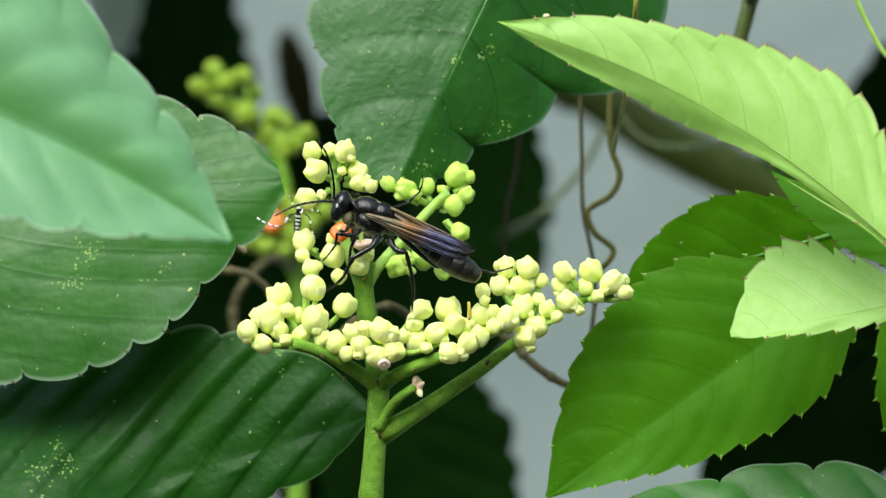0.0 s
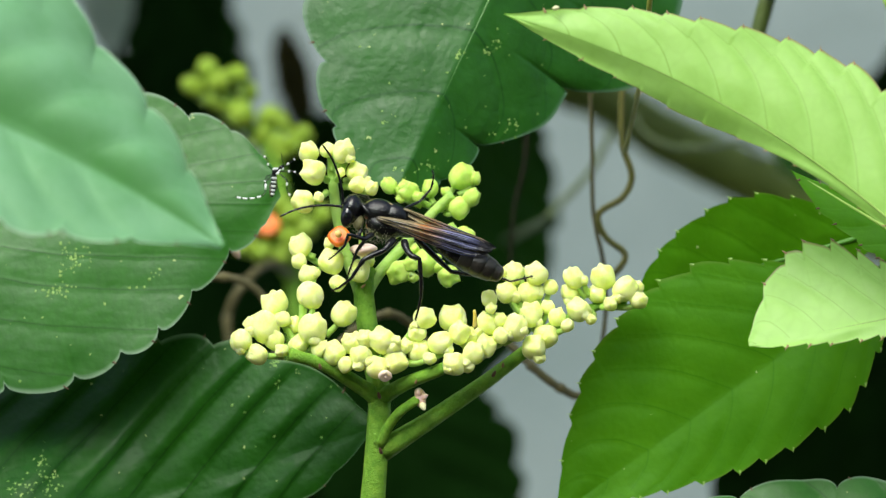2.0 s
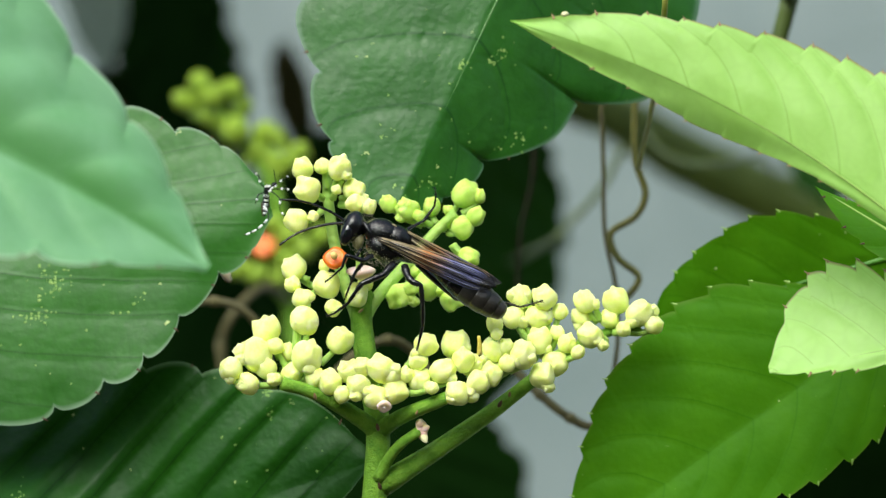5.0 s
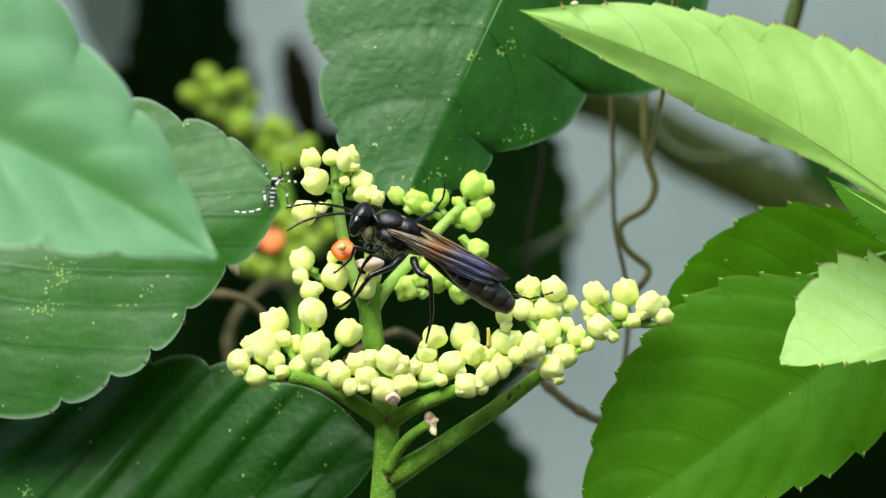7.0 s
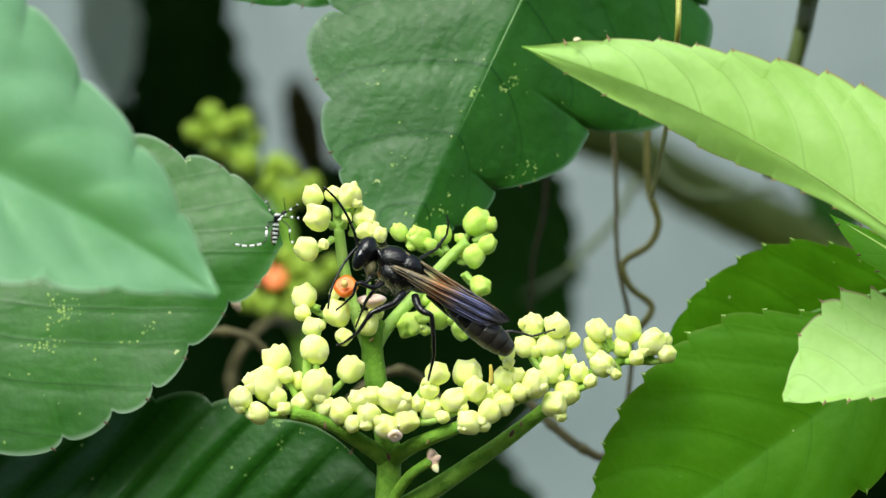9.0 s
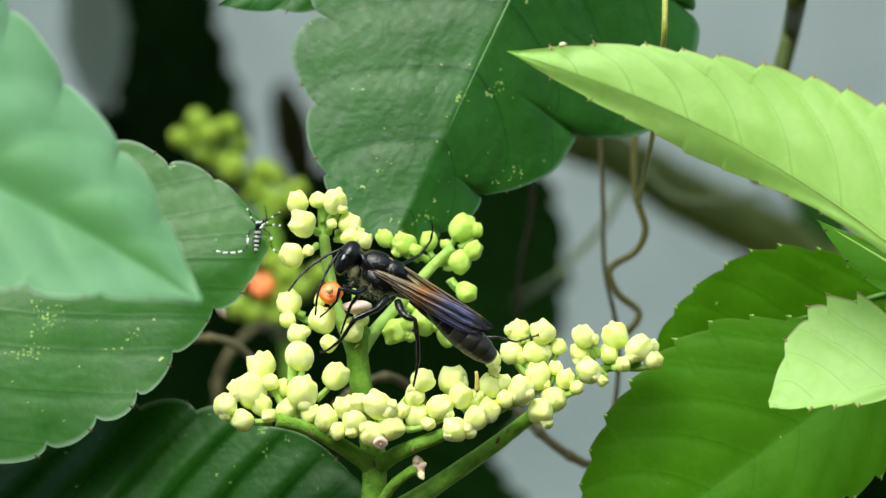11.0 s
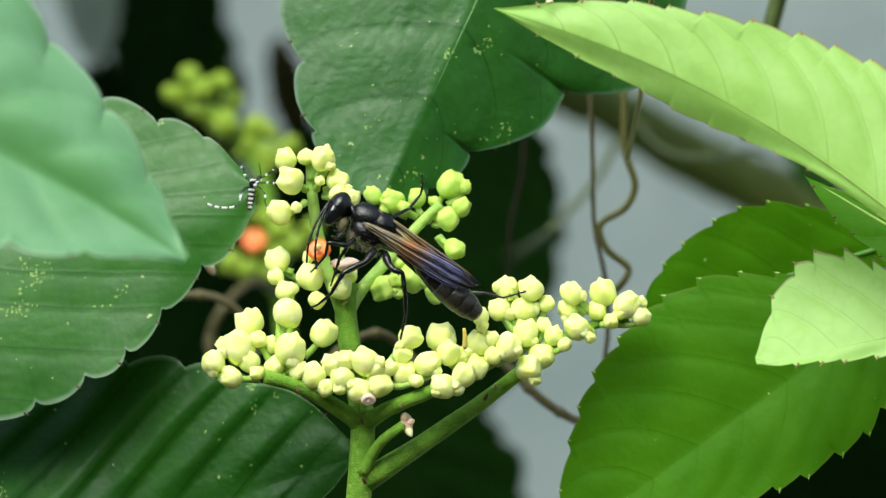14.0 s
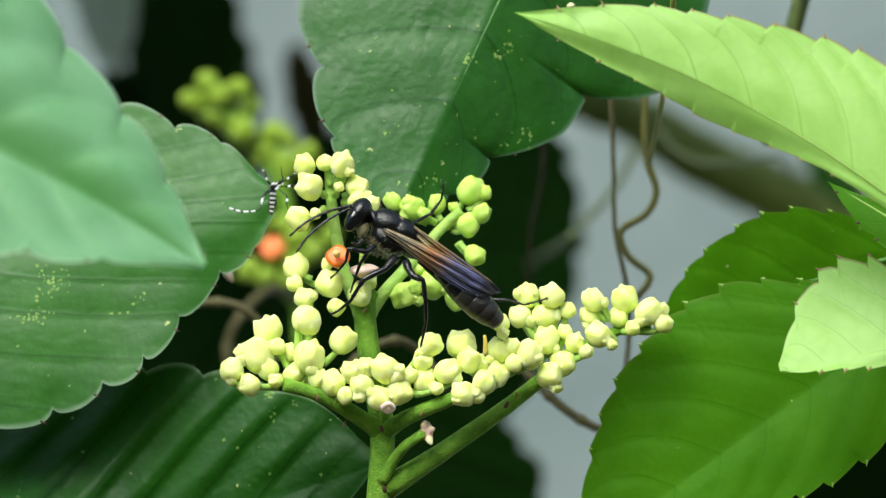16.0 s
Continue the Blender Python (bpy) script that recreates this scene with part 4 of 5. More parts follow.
far_cluster = new("flower_cluster")
far_cluster.location = mm((-19.5, 190.0, -14.3))
tagged(far_cluster, "yellow-green cluster of flower buds, out of focus behind", "flower cluster")
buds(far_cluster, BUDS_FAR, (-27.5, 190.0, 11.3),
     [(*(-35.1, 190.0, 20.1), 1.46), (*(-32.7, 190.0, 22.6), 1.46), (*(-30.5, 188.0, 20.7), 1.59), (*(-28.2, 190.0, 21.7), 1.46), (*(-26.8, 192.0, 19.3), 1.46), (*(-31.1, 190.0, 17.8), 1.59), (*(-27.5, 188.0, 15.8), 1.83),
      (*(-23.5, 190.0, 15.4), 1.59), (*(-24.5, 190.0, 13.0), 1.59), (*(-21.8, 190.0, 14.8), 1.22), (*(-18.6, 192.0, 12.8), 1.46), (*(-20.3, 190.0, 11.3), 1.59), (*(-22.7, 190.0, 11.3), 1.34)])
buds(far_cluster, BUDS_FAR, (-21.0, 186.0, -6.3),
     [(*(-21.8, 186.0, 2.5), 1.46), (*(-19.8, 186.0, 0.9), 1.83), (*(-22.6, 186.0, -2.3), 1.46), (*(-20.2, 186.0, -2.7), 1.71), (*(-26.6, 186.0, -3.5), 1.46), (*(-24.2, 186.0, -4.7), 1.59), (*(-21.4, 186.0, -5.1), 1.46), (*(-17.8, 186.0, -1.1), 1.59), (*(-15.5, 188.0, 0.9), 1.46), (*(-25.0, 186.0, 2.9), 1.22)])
disc_flower("spent_flower", "small orange fleshy flower disc", (-23.4, 184.0, -0.7), 0.0017, ORANGE, far_cluster, (-0.2, -1, 0.5))
tube("stalk", [mm((-19.1, 190.0, -15.9)), mm((-19.9, 190.0, -7.9)), mm((-21.1, 190.0, 0.1)), mm((-22.7, 190.0, 8.9)), mm((-27.5, 190.0, 15.3)), mm((-32.3, 190.0, 20.9))], 0.0014, 0.0009, STEM, far_cluster, "", 24, 10)
tube("stem", [mm((-28, 150, -1199)), mm((-26, 165, -800)), mm((-25, 180, -400)), mm((-19.1, 190.0, -16.1))], 0.002, 0.0014, STEM, far_cluster, "", 40, 10)
tube("branch", [mm((-19.9, 190.0, -9.5)), mm((-23.5, 188.0, -4.7)), mm((-27.4, 187.0, -3.9))], 0.0008, 0.0006, STEM, far_cluster, "", 12, 8)

crumb = blob("pollen_crumb", mm((13.4, -24.5, 23.1)), (1, 0, 0.2), (0.0004, 0.00025, 0.00025), PINK_CRUMB, None, "", 8, 10, lumps=0.15)
tagged(crumb, "tiny pale yellow crumb stuck on a leaf edge", "crumb")
husk = blob("dry_husk", mm((-22.7, 30.0, -3.3)), (0.5, 0, -1), (0.0011, 0.0006, 0.0006), PINK, None, "", 10, 12, 0.3, lumps=0.1)
tagged(husk, "small peach-coloured dry husk behind a leaf tip", "husk")

# ================= wasp =================
CHITIN = plain_mat("black_chitin", (0.003, 0.003, 0.004), (0.008, 0.008, 0.008), 900, 0.16, 0.5, 0.3, 0.0001)
CHITIN_DULL = plain_mat("dull_black_chitin", (0.002, 0.002, 0.0025), (0.006, 0.006, 0.006), 700, 0.2, 0.5, 0.45, 0.00012)
ABDOMEN = plain_mat("brown_black_chitin", (0.008, 0.007, 0.006), (0.03, 0.026, 0.02), 600, 0.3, 0.5, 0.4, 0.0001)
EYE = plain_mat("black_eye", (0.004, 0.004, 0.005), (0.006, 0.006, 0.008), 900, 0.12, 0.7, 0.05, 0.00003)
FACE = plain_mat("golden_face", (0.08, 0.07, 0.03), (0.2, 0.18, 0.08), 900, 0.5)
HAIR = plain_mat("pale_hair", (0.3, 0.28, 0.18), (0.48, 0.45, 0.3), 900, 0.6)
WHITE = plain_mat("white_scales", (0.75, 0.75, 0.74), (0.85, 0.85, 0.84), 900, 0.6)


def wing_mat():
    """Smoky amber membrane with long pleats whose gleam is painted in: straw, then amber, then violet towards its dark
    tip.
    """
    m, nt, nodes, links, p = node_mat("smoky_wing")

    def ramp(stops):
        n = nodes.new("ShaderNodeValToRGB")
        e = n.color_ramp.elements
        e[0].position, e[0].color = stops[0][0], (*stops[0][1], 1)
        e[1].position, e[1].color = stops[-1][0], (*stops[-1][1], 1)
        for pos, col in stops[1:-1]:
            e.new(pos).color = (*col, 1)
        links.new(attribute(nt, "along"), n.inputs[0])
        return n.outputs[0]

    def pleats(long, cross, lo, hi):
        comb = nodes.new("ShaderNodeCombineXYZ")
        for k, (nm, mul) in enumerate((("along", long), ("across", cross))):
            mu = nodes.new("ShaderNodeMath")
            mu.operation = "MULTIPLY"
            mu.inputs[1].default_value = mul
            links.new(attribute(nt, nm), mu.inputs[0])
            links.new(mu.outputs[0], comb.inputs[k])
        st = nodes.new("ShaderNodeTexNoise")
        st.inputs["Scale"].default_value = 1.6
        st.inputs["Detail"].default_value = 3.0
        links.new(comb.outputs[0], st.inputs["Vector"])
        mr = nodes.new("ShaderNodeMapRange")
        mr.inputs[1].default_value, mr.inputs[2].default_value = lo, hi
        links.new(st.outputs[0], mr.inputs[0])
        return mr.outputs[0]
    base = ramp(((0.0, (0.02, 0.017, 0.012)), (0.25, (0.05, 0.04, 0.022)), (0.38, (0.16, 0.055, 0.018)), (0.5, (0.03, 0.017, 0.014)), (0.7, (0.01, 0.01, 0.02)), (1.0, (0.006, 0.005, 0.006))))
    # Highlights of the pleats, painted as pale and violet streaks.
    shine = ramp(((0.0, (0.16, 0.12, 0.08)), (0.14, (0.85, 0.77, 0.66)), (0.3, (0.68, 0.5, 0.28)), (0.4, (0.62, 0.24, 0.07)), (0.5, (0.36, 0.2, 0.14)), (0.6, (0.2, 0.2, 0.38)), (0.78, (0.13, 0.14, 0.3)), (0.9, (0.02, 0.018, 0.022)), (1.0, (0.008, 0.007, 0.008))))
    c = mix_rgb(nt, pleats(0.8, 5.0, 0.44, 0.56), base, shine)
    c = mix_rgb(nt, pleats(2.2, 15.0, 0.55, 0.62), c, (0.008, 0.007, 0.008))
    links.new(c, p.inputs["Base Color"])
    p.inputs["Roughness"].default_value = 0.26
    p.inputs["Specular IOR Level"].default_value = 0.5
    p.inputs["Alpha"].default_value = 0.9
    bump(nt, p, pleats(1.2, 8.0, 0.2, 0.8), 0.4, 0.0002)
    return m


WING = wing_mat()
VEIN_GOLD = plain_mat("straw_vein", (0.2, 0.15, 0.06), (0.3, 0.23, 0.12), 900, 0.35)
HUB = mm((-4.0, -6.0, 0.1))
wasp = new("wasp")
wasp.location = HUB
cam.data.dof.focus_object = wasp
tagged(wasp, "slender glossy black wasp with smoky amber wings on the flowers", "wasp")


def child_of(ob, part_ob):
    """Hang ob one level deeper, under a part."""
    ob.parent = part_ob
    ob.location = ob.location - part_ob.location
    return ob


head = blob("head", mm((-7.9, -6.4, 1.9)), (0.35, 0, 1), (0.0017, 0.0012, 0.0016), CHITIN, wasp, "", 18, 22)
eye = child_of(blob("eye", mm((-8.5, -7.3, 1.2)), (0.3, 0, 1), (0.0013, 0.00075, 0.0008), EYE, wasp, "large shiny eye"), head)
child_of(blob("eye", mm((-8.2, -5.2, 1.6)), (0.3, 0, 1), (0.00115, 0.0007, 0.0006), EYE, wasp, "large shiny eye"), head)
child_of(blob("face", mm((-7.4, -6.5, 0.4)), (0.1, 0, 1), (0.0009, 0.0006, 0.0008), FACE, wasp, "face with short golden hair", lumps=0.05), head)
child_of(tube("mandible", [mm((-7.2, -6.6, -0.4)), mm((-7.7, -6.8, -1.2)), mm((-8.4, -7.0, -1.1))], 0.00028, 0.00012, CHITIN, wasp, "", 10, 8), head)
tube("neck", [mm((-7.2, -6.0, 1.7)), mm((-6.5, -6.0, 1.5)), mm((-5.8, -6.0, 1.2))], 0.0006, 0.0008, CHITIN, wasp, "", 8, 10)
blob("collar", mm((-6.3, -6.2, 1.2)), (0.5, 0, -1), (0.0016, 0.0005, 0.0013), CHITIN_DULL, wasp)
blob("thorax", mm((-4.8, -6.2, 1.05)), (1, 0, -0.45), (0.0021, 0.0016, 0.0016), CHITIN_DULL, wasp, "", 18, 22, 0.1, lumps=0.02)
blob("scutellum", mm((-3.4, -6.3, 0.55)), (1, 0, -0.5), (0.0017, 0.0014, 0.0013), CHITIN_DULL, wasp, "", 14, 18)
blob("chest", mm((-4.7, -6.4, -0.5)), (1, 0, -0.55), (0.0021, 0.0014, 0.0016), CHITIN_DULL, wasp, "chest with short pale hair", lumps=0.03)
blob("rear_thorax", mm((-2.7, -6.0, -0.8)), (1, 0, -0.6), (0.0021, 0.0014, 0.0015), CHITIN_DULL, wasp, "", 16, 20, 0.35)
tube("waist", [mm((-1.9, -6.0, -1.5)), mm((-0.5, -6.0, -2.3)), mm((0.7, -6.0, -3.0))], 0.0004, 0.0005, CHITIN, wasp, "", 12, 10)
abdomen = new("abdomen")
abdomen.parent = wasp
AB0, AB1 = mm((0.2, -6.0, -2.6)), mm((7.4, -6.0, -7.7))
abdomen.location = AB0 - HUB
ab_dir = (AB1 - AB0)
profile = [(0.0, 0.45), (0.08, 0.7), (0.25, 1.12), (0.42, 1.36), (0.58, 1.44), (0.73, 1.38), (0.86, 1.15), (0.95, 0.8), (1.0, 0.3)]
for i in range(len(profile) - 2):
    (sa, ra), (sb, rb) = profile[i], profile[i + 1]
    p0, p1 = AB0 + ab_dir * sa, AB0 + ab_dir * (sb + 0.035)
    path = [p0 + (p1 - p0) * k / 5 for k in range(6)]
    rad = [(ra + (rb - ra) * k / 5) * 0.001 * (1.0, 1.03, 1.05, 1.06, 1.06, 0.98)[k] for k in range(6)]
    vv, ff = tube_data(path, rad, 20)
    seg = mesh_ob("segment", vv, ff, ABDOMEN if i > 2 else CHITIN, wasp, "", True, p0)
    child_of(seg, abdomen)
seg = blob("segment", AB0 + ab_dir * 0.955, ab_dir, (0.00055, 0.00095, 0.00095), ABDOMEN, wasp, "pale brown tip of the abdomen")
child_of(seg, abdomen)


def wing(name, root, end, wide_up, wide_down, y_bulge, label, seed):
    """A folded wing: a long pleated membrane with its veins."""
    r0, r1 = mm(root), mm(end)
    d = r1 - r0
    L = d.length
    d.normalize()
    n = Vector((0.0, -1.0, 0.0))
    n = (n - d * n.dot(d)).normalized()
    up = n.cross(d)
    up = up if up.z > 0 else -up
    verts, along, across = [], [], []
    ni, nj = 60, 16

    def at(s, v):
        w_u = wide_up * math.sin(math.pi * min(1, s * 0.55 + 0.06)) ** 0.9 * (1 - max(0, (s - 0.8) / 0.2) ** 2.2 * 0.95)
        w_d = wide_down * math.sin(math.pi * min(1, s * 0.6 + 0.03)) ** 0.9 * (1 - max(0, (s - 0.78) / 0.22) ** 2 * 0.95)
        off = w_u * v if v > 0 else w_d * v
        pleat = 0.00012 * math.sin(v * 9 + seed) * min(1, s * 4) + 0.0004 * (1 - v * v) * y_bulge + 0.00006 * math.sin(s * 30 + v * 5)
        return r0 + d * s * L + up * off * 0.001 + n * pleat
    for i in range(ni + 1):
        for j in range(nj + 1):
            verts.append(at(i / ni, 2 * j / nj - 1))
            along.append(i / ni)
            across.append(2 * j / nj - 1)
    faces = [(i * (nj + 1) + j, i * (nj + 1) + j + 1, (i + 1) * (nj + 1) + j + 1, (i + 1) * (nj + 1) + j) for i in range(ni) for j in range(nj)]
    ob = mesh_ob(name, verts, faces, WING, wasp, label, True, r0)
    att = ob.data.attributes.new("along", "FLOAT", "POINT")
    att.data.foreach_set("value", along)
    att = ob.data.attributes.new("across", "FLOAT", "POINT")
    att.data.foreach_set("value", across)
    for v0, v1, s1, vm in ((0.95, 0.9, 0.92, VEIN_GOLD), (0.7, 0.5, 0.62, VEIN_GOLD), (0.4, 0.1, 0.8, CHITIN), (0.15, -0.1, 0.5, VEIN_GOLD), (-0.1, -0.35, 0.85, CHITIN), (-0.45, -0.62, 0.58, VEIN_GOLD), (-0.65, -0.8, 0.78, CHITIN), (-0.93, -0.9, 0.85, CHITIN)):
        path = [at(0.03 + (s1 - 0.03) * k / 14, v0 + (v1 - v0) * k / 14) + n * 0.00003 for k in range(15)]
        vv, ff = tube_data(path, [0.00007 * (1 - 0.6 * k / 14) for k in range(15)], 6)
        child_of(mesh_ob("wing_vein", vv, ff, vm, wasp, "", True, path[0]), ob)
    return ob


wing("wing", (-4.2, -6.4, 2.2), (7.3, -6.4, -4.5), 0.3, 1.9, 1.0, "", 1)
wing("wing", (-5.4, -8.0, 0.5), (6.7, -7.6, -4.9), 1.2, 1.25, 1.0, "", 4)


def leg(points, radii, label=""):
    """A jointed leg: thigh, shin and foot along its points, thicker in the thigh."""
    pts = [mm(p) for p in points]
    path, rad = [], []
    for i in range(len(pts) - 1):
        for k in range(8):
            u = k / 8
            path.append(pts[i].lerp(pts[i + 1], u))
            r0, r1 = radii[i], radii[i + 1]
            rad.append((r0 + (r1 - r0) * u) * (1 + 0.22 * math.sin(math.pi * u)) * 0.0006)
    path.append(pts[-1])
    rad.append(radii[-1] * 0.001)
    vv, ff = tube_data(path, rad, 9, 0.12, 5)
    rnd = random.Random(len(path))
    for i in range(len(path) // 3, len(path) - 1):
        for _ in range(2):
            d = (path[i + 1] - path[i]).normalized()
            w = d.cross(Vector((rnd.gauss(0, 1), rnd.gauss(0, 1), rnd.gauss(0, 1)))).normalized()
            q, k = path[i] + w * rad[i] * 0.8, len(vv)
            o = d.cross(w) * 0.00003
            vv += [q + d * 0.00004, q - d * 0.00004 + o, q - o, q + (w + d * 0.8) * 0.00035 * rnd.uniform(0.6, 1.0)]
            ff += [(k, k + 1, k + 3), (k + 1, k + 2, k + 3), (k + 2, k, k + 3)]
    ob = mesh_ob("leg", vv, ff, CHITIN, wasp, label, True, pts[0])
    return ob, pts[0] - HUB, pts[-1] - HUB


LEGS = [
    leg([(-6.0, -7.6, -1.2), (-6.9, -8.4, -1.7), (-7.8, -8.6, -1.4), (-8.7, -8.8, -1.1), (-9.1, -8.6, -2.4), (-10.2, -7.6, -3.4), (-10.9, -6.6, -3.9)], [0.5, 0.42, 0.34, 0.24, 0.2, 0.13, 0.1]),
    leg([(-3.8, -7.6, -2.1), (-4.9, -8.6, -3.2), (-7.1, -9.2, -4.1), (-7.7, -9.0, -4.9), (-8.6, -8.4, -6.2), (-10.0, -7.4, -7.2), (-10.8, -6.8, -7.5)], [0.62, 0.5, 0.42, 0.3, 0.26, 0.17, 0.12]),
    leg([(-2.7, -7.4, -2.4), (-2.4, -8.4, -3.4), (-1.9, -8.8, -4.0), (-1.0, -8.9, -4.3), (-0.8, -8.4, -6.6), (-0.8, -7.6, -8.6), (-1.2, -7.0, -10.3), (-1.4, -6.6, -11.1)], [0.65, 0.55, 0.5, 0.36, 0.34, 0.27, 0.18, 0.12]),
    leg([(-1.4, -4.6, -2.2), (2.7, -2.8, -5.8), (5.6, -2.2, -6.1), (7.7, -2.4, -6.1), (9.4, -2.6, -6.6), (10.8, -2.8, -6.2), (11.8, -2.6, -5.9)], [0.5, 0.4, 0.3, 0.2, 0.16, 0.13, 0.1]),
    leg([(-3.6, -4.6, 0.6), (-2.3, -3.0, 1.5), (-0.7, -2.0, 2.4), (0.4, -2.0, 3.9), (0.6, -2.4, 5.2), (0.4, -2.4, 6.0)], [0.36, 0.28, 0.22, 0.17, 0.12, 0.08]),
    leg([(-6.1, -4.6, -0.5), (-6.8, -3.6, -1.7), (-7.8, -3.2, -2.9), (-8.4, -3.0, -4.3), (-9.0, -2.6, -5.8)], [0.45, 0.35, 0.25, 0.16, 0.1]),
]


def fuzz(centre, radii, n, length, seed, name="hair"):
    """A coat of short pale hairs on the thorax, joined into one part."""
    rnd = random.Random(seed)
    c = mm(centre)
    verts, faces = [], []
    for _ in range(n):
        d = Vector((rnd.gauss(0, 1), rnd.gauss(-0.6, 1), rnd.gauss(0, 1))).normalized()
        p = c + Vector((d.x * radii[0], d.y * radii[1], d.z * radii[2])) * 0.001
        e = p + (d + Vector((rnd.uniform(-0.5, 0.8), rnd.uniform(-0.3, 0.3), rnd.uniform(-0.6, 0.2)))).normalized() * length * rnd.uniform(0.5, 1.0) * 0.001
        side = d.cross(Vector((0.2, 0.5, 1))).normalized() * 0.000014
        other = d.cross(side).normalized() * 0.000014
        k = len(verts)
        verts += [p + side, p - side + other, p - other, e]
        faces += [(k, k + 1, k + 3), (k + 1, k + 2, k + 3), (k + 2, k, k + 3)]
    ob = mesh_ob(name, verts, faces, HAIR, wasp, "", False, c)
    ob["kind"] = "stuff"
    return ob


fuzz((-4.6, -6.4, -0.2), (1.9, 1.5, 1.9), 200, 0.4, 1)
fuzz((-5.6, -6.6, -1.0), (1.2, 1.1, 1.1), 110, 0.35, 2)
fuzz((-7.5, -6.5, 0.1), (0.8, 1.0, 0.9), 80, 0.3, 3)
fuzz((-5.2, -6.6, -1.5), (1.3, 1.0, 0.8), 150, 0.4, 4)
fuzz((-2.8, -6.6, -2.4), (1.1, 0.9, 0.7), 110, 0.35, 5)
fuzz((-6.5, -6.0, 2.4), (0.9, 0.9, 0.8), 110, 0.4, 6)


def antenna(root, label=""):
    """A long jointed feeler, modelled pointing left with a slight droop."""
    r = mm(root)
    pts = [r + Vector((-x, -y, z)) * 0.001 for x, y, z in ((0, 0, 0), (0.5, 0.1, 0.12), (1.6, 0.3, 0.3), (3.4, 0.6, 0.35), (5.2, 0.9, 0.1), (6.9, 1.1, -0.5))]
    path = spline(pts, 33)
    rad = [(0.00016 if i > 2 else 0.0002) * (1 - 0.35 * i / 33) * (1.12 if i % 3 else 0.86) for i in range(34)]
    vv, ff = tube_data(path, rad, 8)
    return mesh_ob("antenna", vv, ff, CHITIN, wasp, label, True, r)


FEELER_A = antenna((-8.8, -7.4, 2.6))
FEELER_B = antenna((-8.9, -8.0, 2.3))

# ================= mosquito =================
mosquito = new("mosquito")
GNAT = mm((-17.6, 9.0, 4.8))
mosquito.location = GNAT
tagged(mosquito, "tiny black mosquito with white-banded legs and body", "mosquito")
blob("thorax", mm((-17.4, 9.0, 5.7)), (0.6, 0, 0.5), (0.00055, 0.0004, 0.0004), CHITIN_DULL, mosquito)
for px, pz in (((-17.6, 8.4, 6.0), 0.00012), ((-17.2, 8.4, 5.5), 0.00014), ((-17.3, 8.5, 6.0), 0.0001), ((-17.0, 8.5, 5.8), 0.0001)):
    blob("white_spot", mm(px), (1, 0, 0.6), (0.00022, pz, 0.0001), WHITE, mosquito, "", 8, 10)
blob("head", mm((-16.8, 9.0, 6.2)), (1, 0, 0.3), (0.00026, 0.00024, 0.00024), CHITIN, mosquito, "", 10, 12)
blob("white_spot", mm((-16.6, 8.7, 6.0)), (0.3, 0, 1), (0.00015, 0.0001, 0.0001), WHITE, mosquito, "", 8, 10)
tube("proboscis", [mm((-16.6, 9.0, 6.3)), mm((-16.7, 8.6, 7.1)), mm((-16.8, 8.4, 7.8))], 0.00006, 0.00004, CHITIN, mosquito, "", 8, 6)
A0, A1 = mm((-17.6, 9.0, 5.3)), mm((-17.8, 9.0, 2.8))
for i in range(11):
    q0, q1 = A0.lerp(A1, i / 11), A0.lerp(A1, (i + 1.05) / 11)
    r = 0.00034 * (1 - 0.045 * i) * (0.6 if i in (0, 10) else 1.0)
    vv, ff = tube_data([q0, q0.lerp(q1, 0.5), q1], [r, r * 1.08, r], 12)
    mesh_ob("band", vv, ff, WHITE if i % 2 else CHITIN, mosquito, "", True, q0)


def gnat_leg(points, marks, r=0.00007):
    pts = [mm(p) for p in points]
    path = spline(pts, 24)
    vv, ff = tube_data(path, [r * (1 - 0.4 * i / 24) for i in range(25)], 7)
    ob = mesh_ob("leg", vv, ff, CHITIN, mosquito, "thin leg with white bands", True, pts[0])
    for a in marks:
        i = int(a * 24)
        seg_path = path[i:i + 3]
        vv, ff = tube_data(seg_path, [0.00012] * len(seg_path), 8)
        child_of(mesh_ob("white_band", vv, ff, WHITE, mosquito, "", True, seg_path[0]), ob)
    return ob, pts[0] - GNAT


HIND = gnat_leg([(-17.5, 8.6, 5.3), (-18.5, 7.6, 4.7), (-18.8, 7.2, 3.3), (-19.8, 7.0, 2.9), (-21.1, 7.0, 2.9), (-22.2, 7.0, 3.2)], (0.28, 0.52, 0.66, 0.78, 0.9))
gnat_leg([(-17.2, 8.6, 5.6), (-16.2, 7.8, 4.7), (-16.1, 7.6, 3.5), (-15.5, 7.4, 2.7)], (0.45, 0.8))
gnat_leg([(-17.1, 8.6, 5.7), (-16.1, 7.8, 5.7), (-15.3, 7.6, 5.7), (-14.8, 7.6, 5.1)], (0.4, 0.7))
gnat_leg([(-17.0, 8.6, 5.9), (-16.1, 8.0, 6.5), (-15.4, 7.6, 6.9), (-15.2, 7.6, 7.3)], (0.35, 0.75))
gnat_leg([(-17.5, 8.8, 5.7), (-18.2, 8.2, 6.3), (-18.4, 8.0, 7.1), (-18.8, 8.0, 7.5)], (0.4, 0.85))
gnat_leg([(-17.6, 8.8, 5.4), (-18.4, 8.2, 5.1), (-18.6, 8.0, 4.5), (-18.8, 8.0, 4.1)], (0.6,))
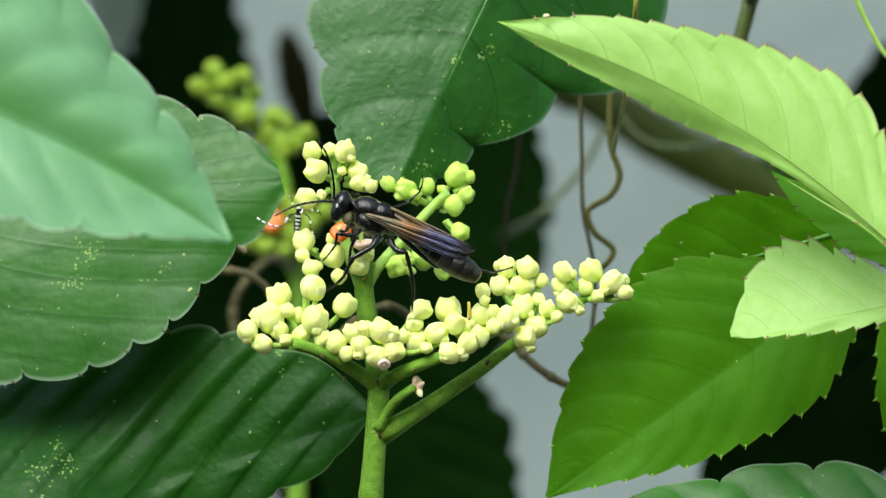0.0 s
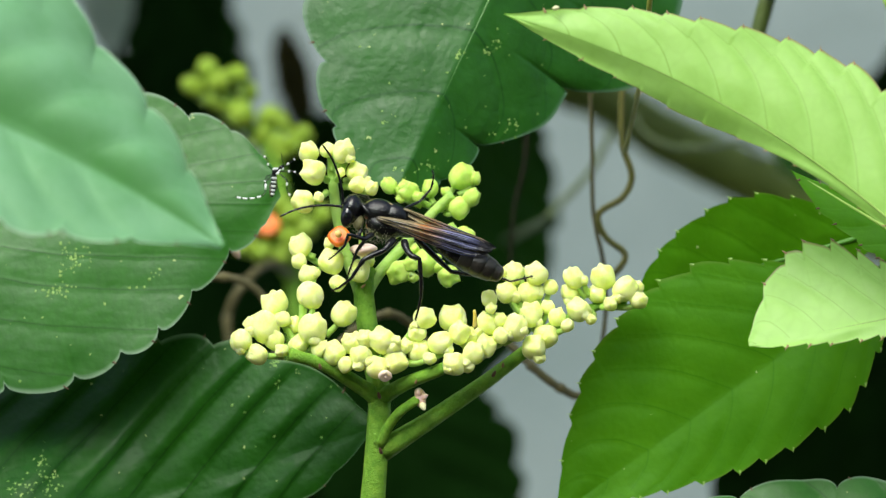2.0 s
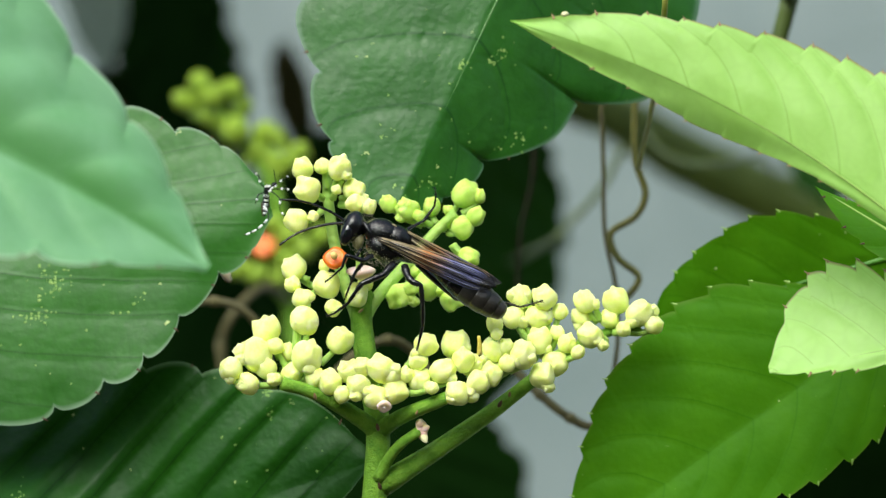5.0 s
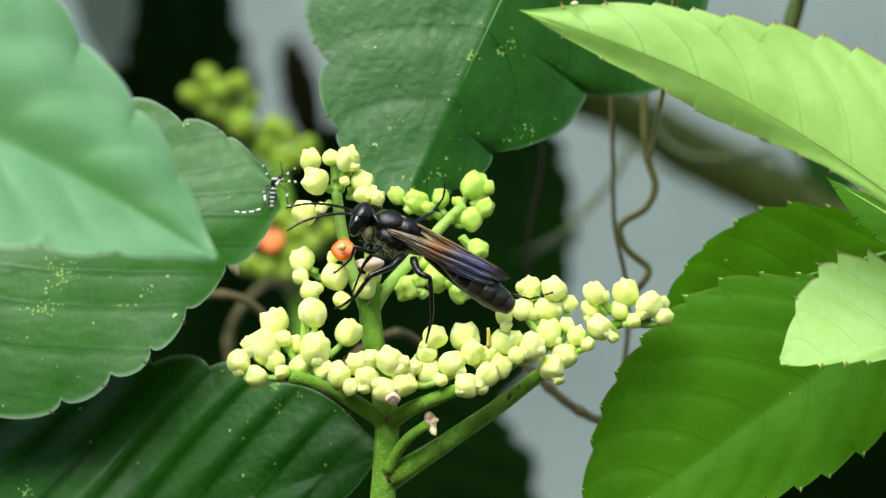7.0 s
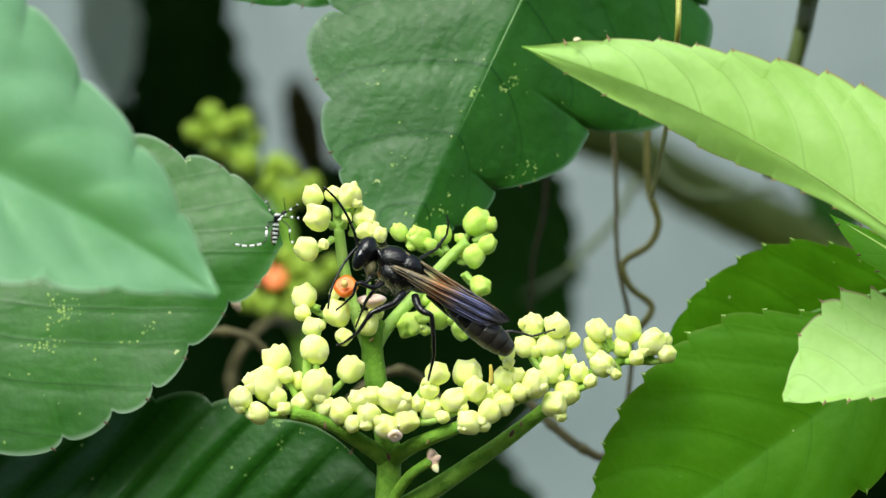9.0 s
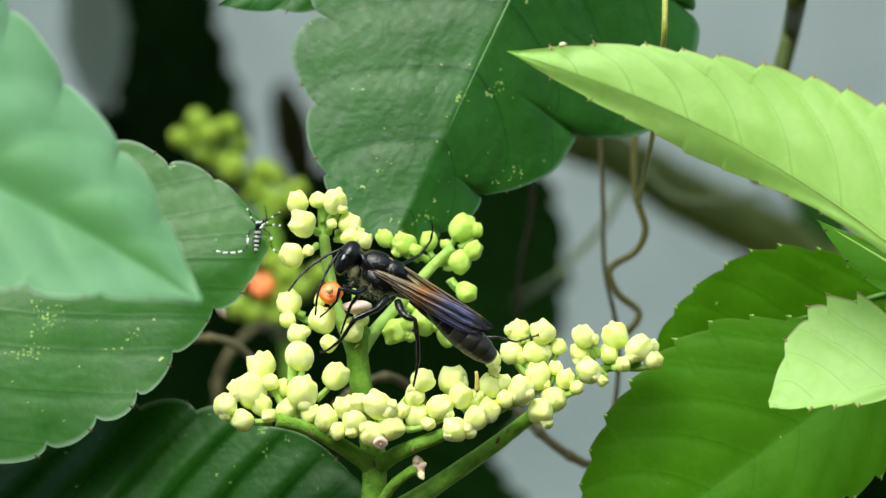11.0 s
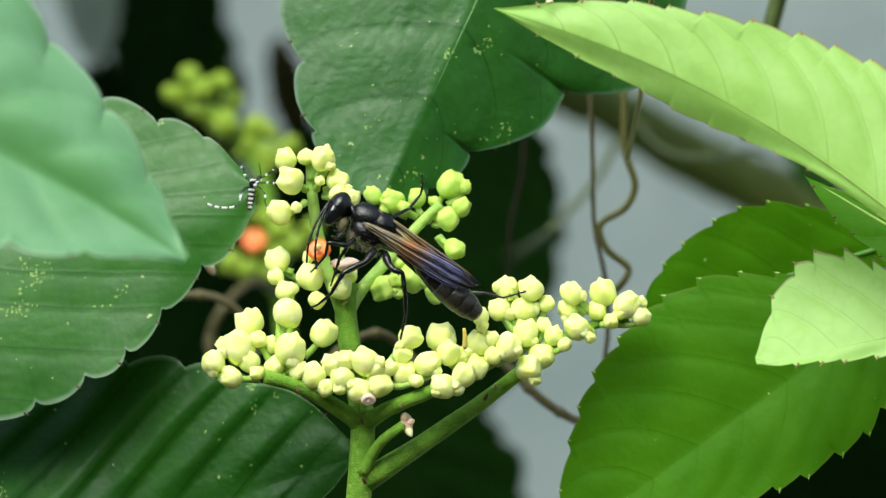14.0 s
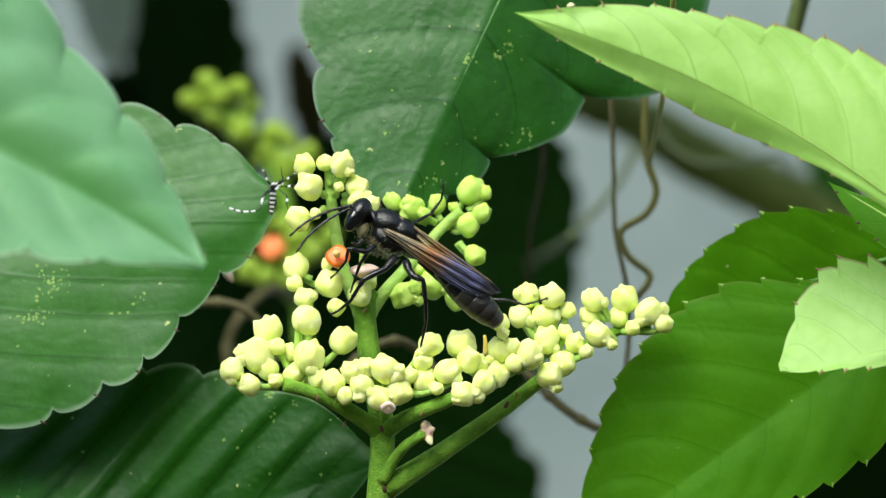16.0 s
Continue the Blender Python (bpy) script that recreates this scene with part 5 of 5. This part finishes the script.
for dz in (0, 1):
    vv = [A0 + Vector((0.0001 + 0.00015 * dz, 0.0004, 0.0002)), A0 + Vector((-0.0006, 0.0004, -0.0012)), A0 + Vector((-0.0005 + 0.0002 * dz, 0.00045, -0.0026)), A0 + Vector((0.0002 + 0.0002 * dz, 0.0004, -0.0014))]
    mesh_ob("wing", vv, [(0, 1, 2, 3)], WING, mosquito, "", True, vv[0]).data.attributes.new("along", "FLOAT", "POINT")


WASP_PATH = [(0.0, -1.76, 0.14, 4.4), (0.5, -1.34, 0.28, 6.3), (1.0, -0.47, 0.35, 9.5), (1.5, -0.38, 0.22, 11.4), (2.0, -0.41, 0.25, 8.3), (2.5, -0.37, 0.22, 7.1), (3.0, -0.33, 0.20, 6.0), (3.5, -0.30, 0.22, 4.5), (4.0, -0.24, 0.15, 3.4), (4.5, -0.15, 0.10, 2.7), (5.0, -0.10, 0.06, 2.3), (7.5, -0.03, 0.01, 0.6), (8.0, 0.00, 0.00, 0.0), (8.5, 0.05, 0.00, -1.3), (11.0, -0.18, 0.13, -3.3), (11.5, -0.06, 0.13, -3.7), (12.0, -0.11, 0.20, -4.6), (12.5, -0.07, 0.23, -4.8), (13.0, -0.09, 0.24, -5.1), (13.5, 0.04, 0.24, -5.6), (14.0, -0.08, 0.58, -5.7), (14.5, -0.09, 0.56, -5.6), (15.0, -0.04, 0.54, -6.2), (15.5, -0.08, 0.57, -6.1), (16.0, 0.02, 0.57, -6.1)]
GNAT_PATH = [(0.0, 2.37, -4.64), (0.5, -1.17, -2.95), (1.0, -0.06, 0.18), (1.5, 0.00, 0.15), (2.0, 0.03, 0.13), (2.5, 0.14, 0.07), (3.0, 0.07, 0.11), (3.5, 0.02, 0.10), (4.0, 0.02, 0.04), (4.5, 0.01, 0.18), (5.0, 0.06, 0.14), (7.5, -0.04, 0.03), (8.0, 0.00, 0.01), (8.5, 0.06, 0.12), (11.0, -0.31, -0.06), (11.5, -0.33, -0.07), (12.0, -0.24, 0.00), (12.5, -0.14, -0.05), (13.0, -0.02, -0.10), (13.5, 0.11, -0.10), (14.0, 0.29, -0.13), (14.5, 0.52, -0.10), (15.0, 0.49, -0.13), (15.5, -0.08, 0.34), (16.0, 0.62, 0.12)]

FEELER_UP = [(0, 80), (0.5, 50), (1, 58), (1.5, 42), (2, 75), (2.5, 10), (3, 48), (3.5, 42), (4, 18), (4.5, 12), (5, 22), (7.5, 5), (8, 8), (8.5, 78), (9.7, 20), (11, -35),
             (11.5, -30), (12, -50), (12.5, -20), (13, -45), (13.5, -55), (14, -65), (14.5, -38), (15, -40), (15.5, -25), (16, -22)]
FEELER_LOW = [(0, -10), (0.5, -12), (1, -20), (1.5, -20), (2, -5), (2.5, -20), (3, -8), (3.5, -15), (4, -15), (4.5, -22), (5, -15), (7.5, -10), (8, -15), (8.5, -60), (9.7, -62), (11, -65),
              (11.5, -70), (12, -65), (12.5, -60), (13, -55), (13.5, -65), (14, -75), (14.5, -50), (15, -50), (15.5, -30), (16, -35)]


def motions():
    """The wasp turns on its feet and feels about; the mosquito settles by the leaf."""
    walk(wasp, [(t, Matrix.Translation(HUB + Vector((x, 0, z)) * 0.001) @ pose(0, 0, 0, 0, -a, 0)) for t, x, z, a in WASP_PATH])
    for ob, hip, foot in LEGS:
        rows = []
        first = math.atan2(foot.z - hip.z, foot.x - hip.x)
        for t, x, z, a in WASP_PATH:
            turn = Matrix.Rotation(radians(-a), 3, "Y")
            h = turn @ hip + Vector((x, 0, z)) * 0.001
            now = math.atan2(foot.z - h.z, foot.x - h.x)
            d = math.degrees(now - first)
            d = (d + 180) % 360 - 180
            rows.append((t, Matrix.Translation(hip) @ pose(0, 0, 0, 0, -(d - a), 0)))
        walk(ob, rows)
    turned = {t: a for t, _, _, a in WASP_PATH}
    for ob, rows in ((FEELER_A, FEELER_UP), (FEELER_B, FEELER_LOW)):
        place = ob.location.copy()
        walk(ob, [(t, Matrix.Translation(place) @ pose(0, 0, 0, 0, d + turned.get(t, -2.0), 0)) for t, d in rows])
    walk(mosquito, [(t, Matrix.Translation(GNAT + Vector((x, 0, z)) * 0.001)) for t, x, z in GNAT_PATH])
    home = swaying.location.copy()
    walk(swaying, [(t, Matrix.Translation(home + Vector((x, 0, z)) * 0.001)) for t, x, z in
                   ((0, 0.45, -0.14), (1.5, 0.36, -0.12), (2.5, 0.12, -0.05), (4, 0.06, 0), (5, 0, 0), (8.5, 0, 0), (11, -0.1, 0.04), (13, -0.16, 0.07), (16, -0.16, 0.07))])
    ob, hip = HIND
    walk(ob, [(t, Matrix.Translation(hip) @ pose(0, 0, 0, 0, a, 0)) for t, a in
              ((0, 20), (1, 0), (2, -5), (3, -4), (4, -22), (5, -38), (7.5, -5), (8, -45), (8.5, -5), (11, -2), (12, 0), (13, 2), (14, 4), (15, 2), (15.5, -20), (16, 4))])


motions()
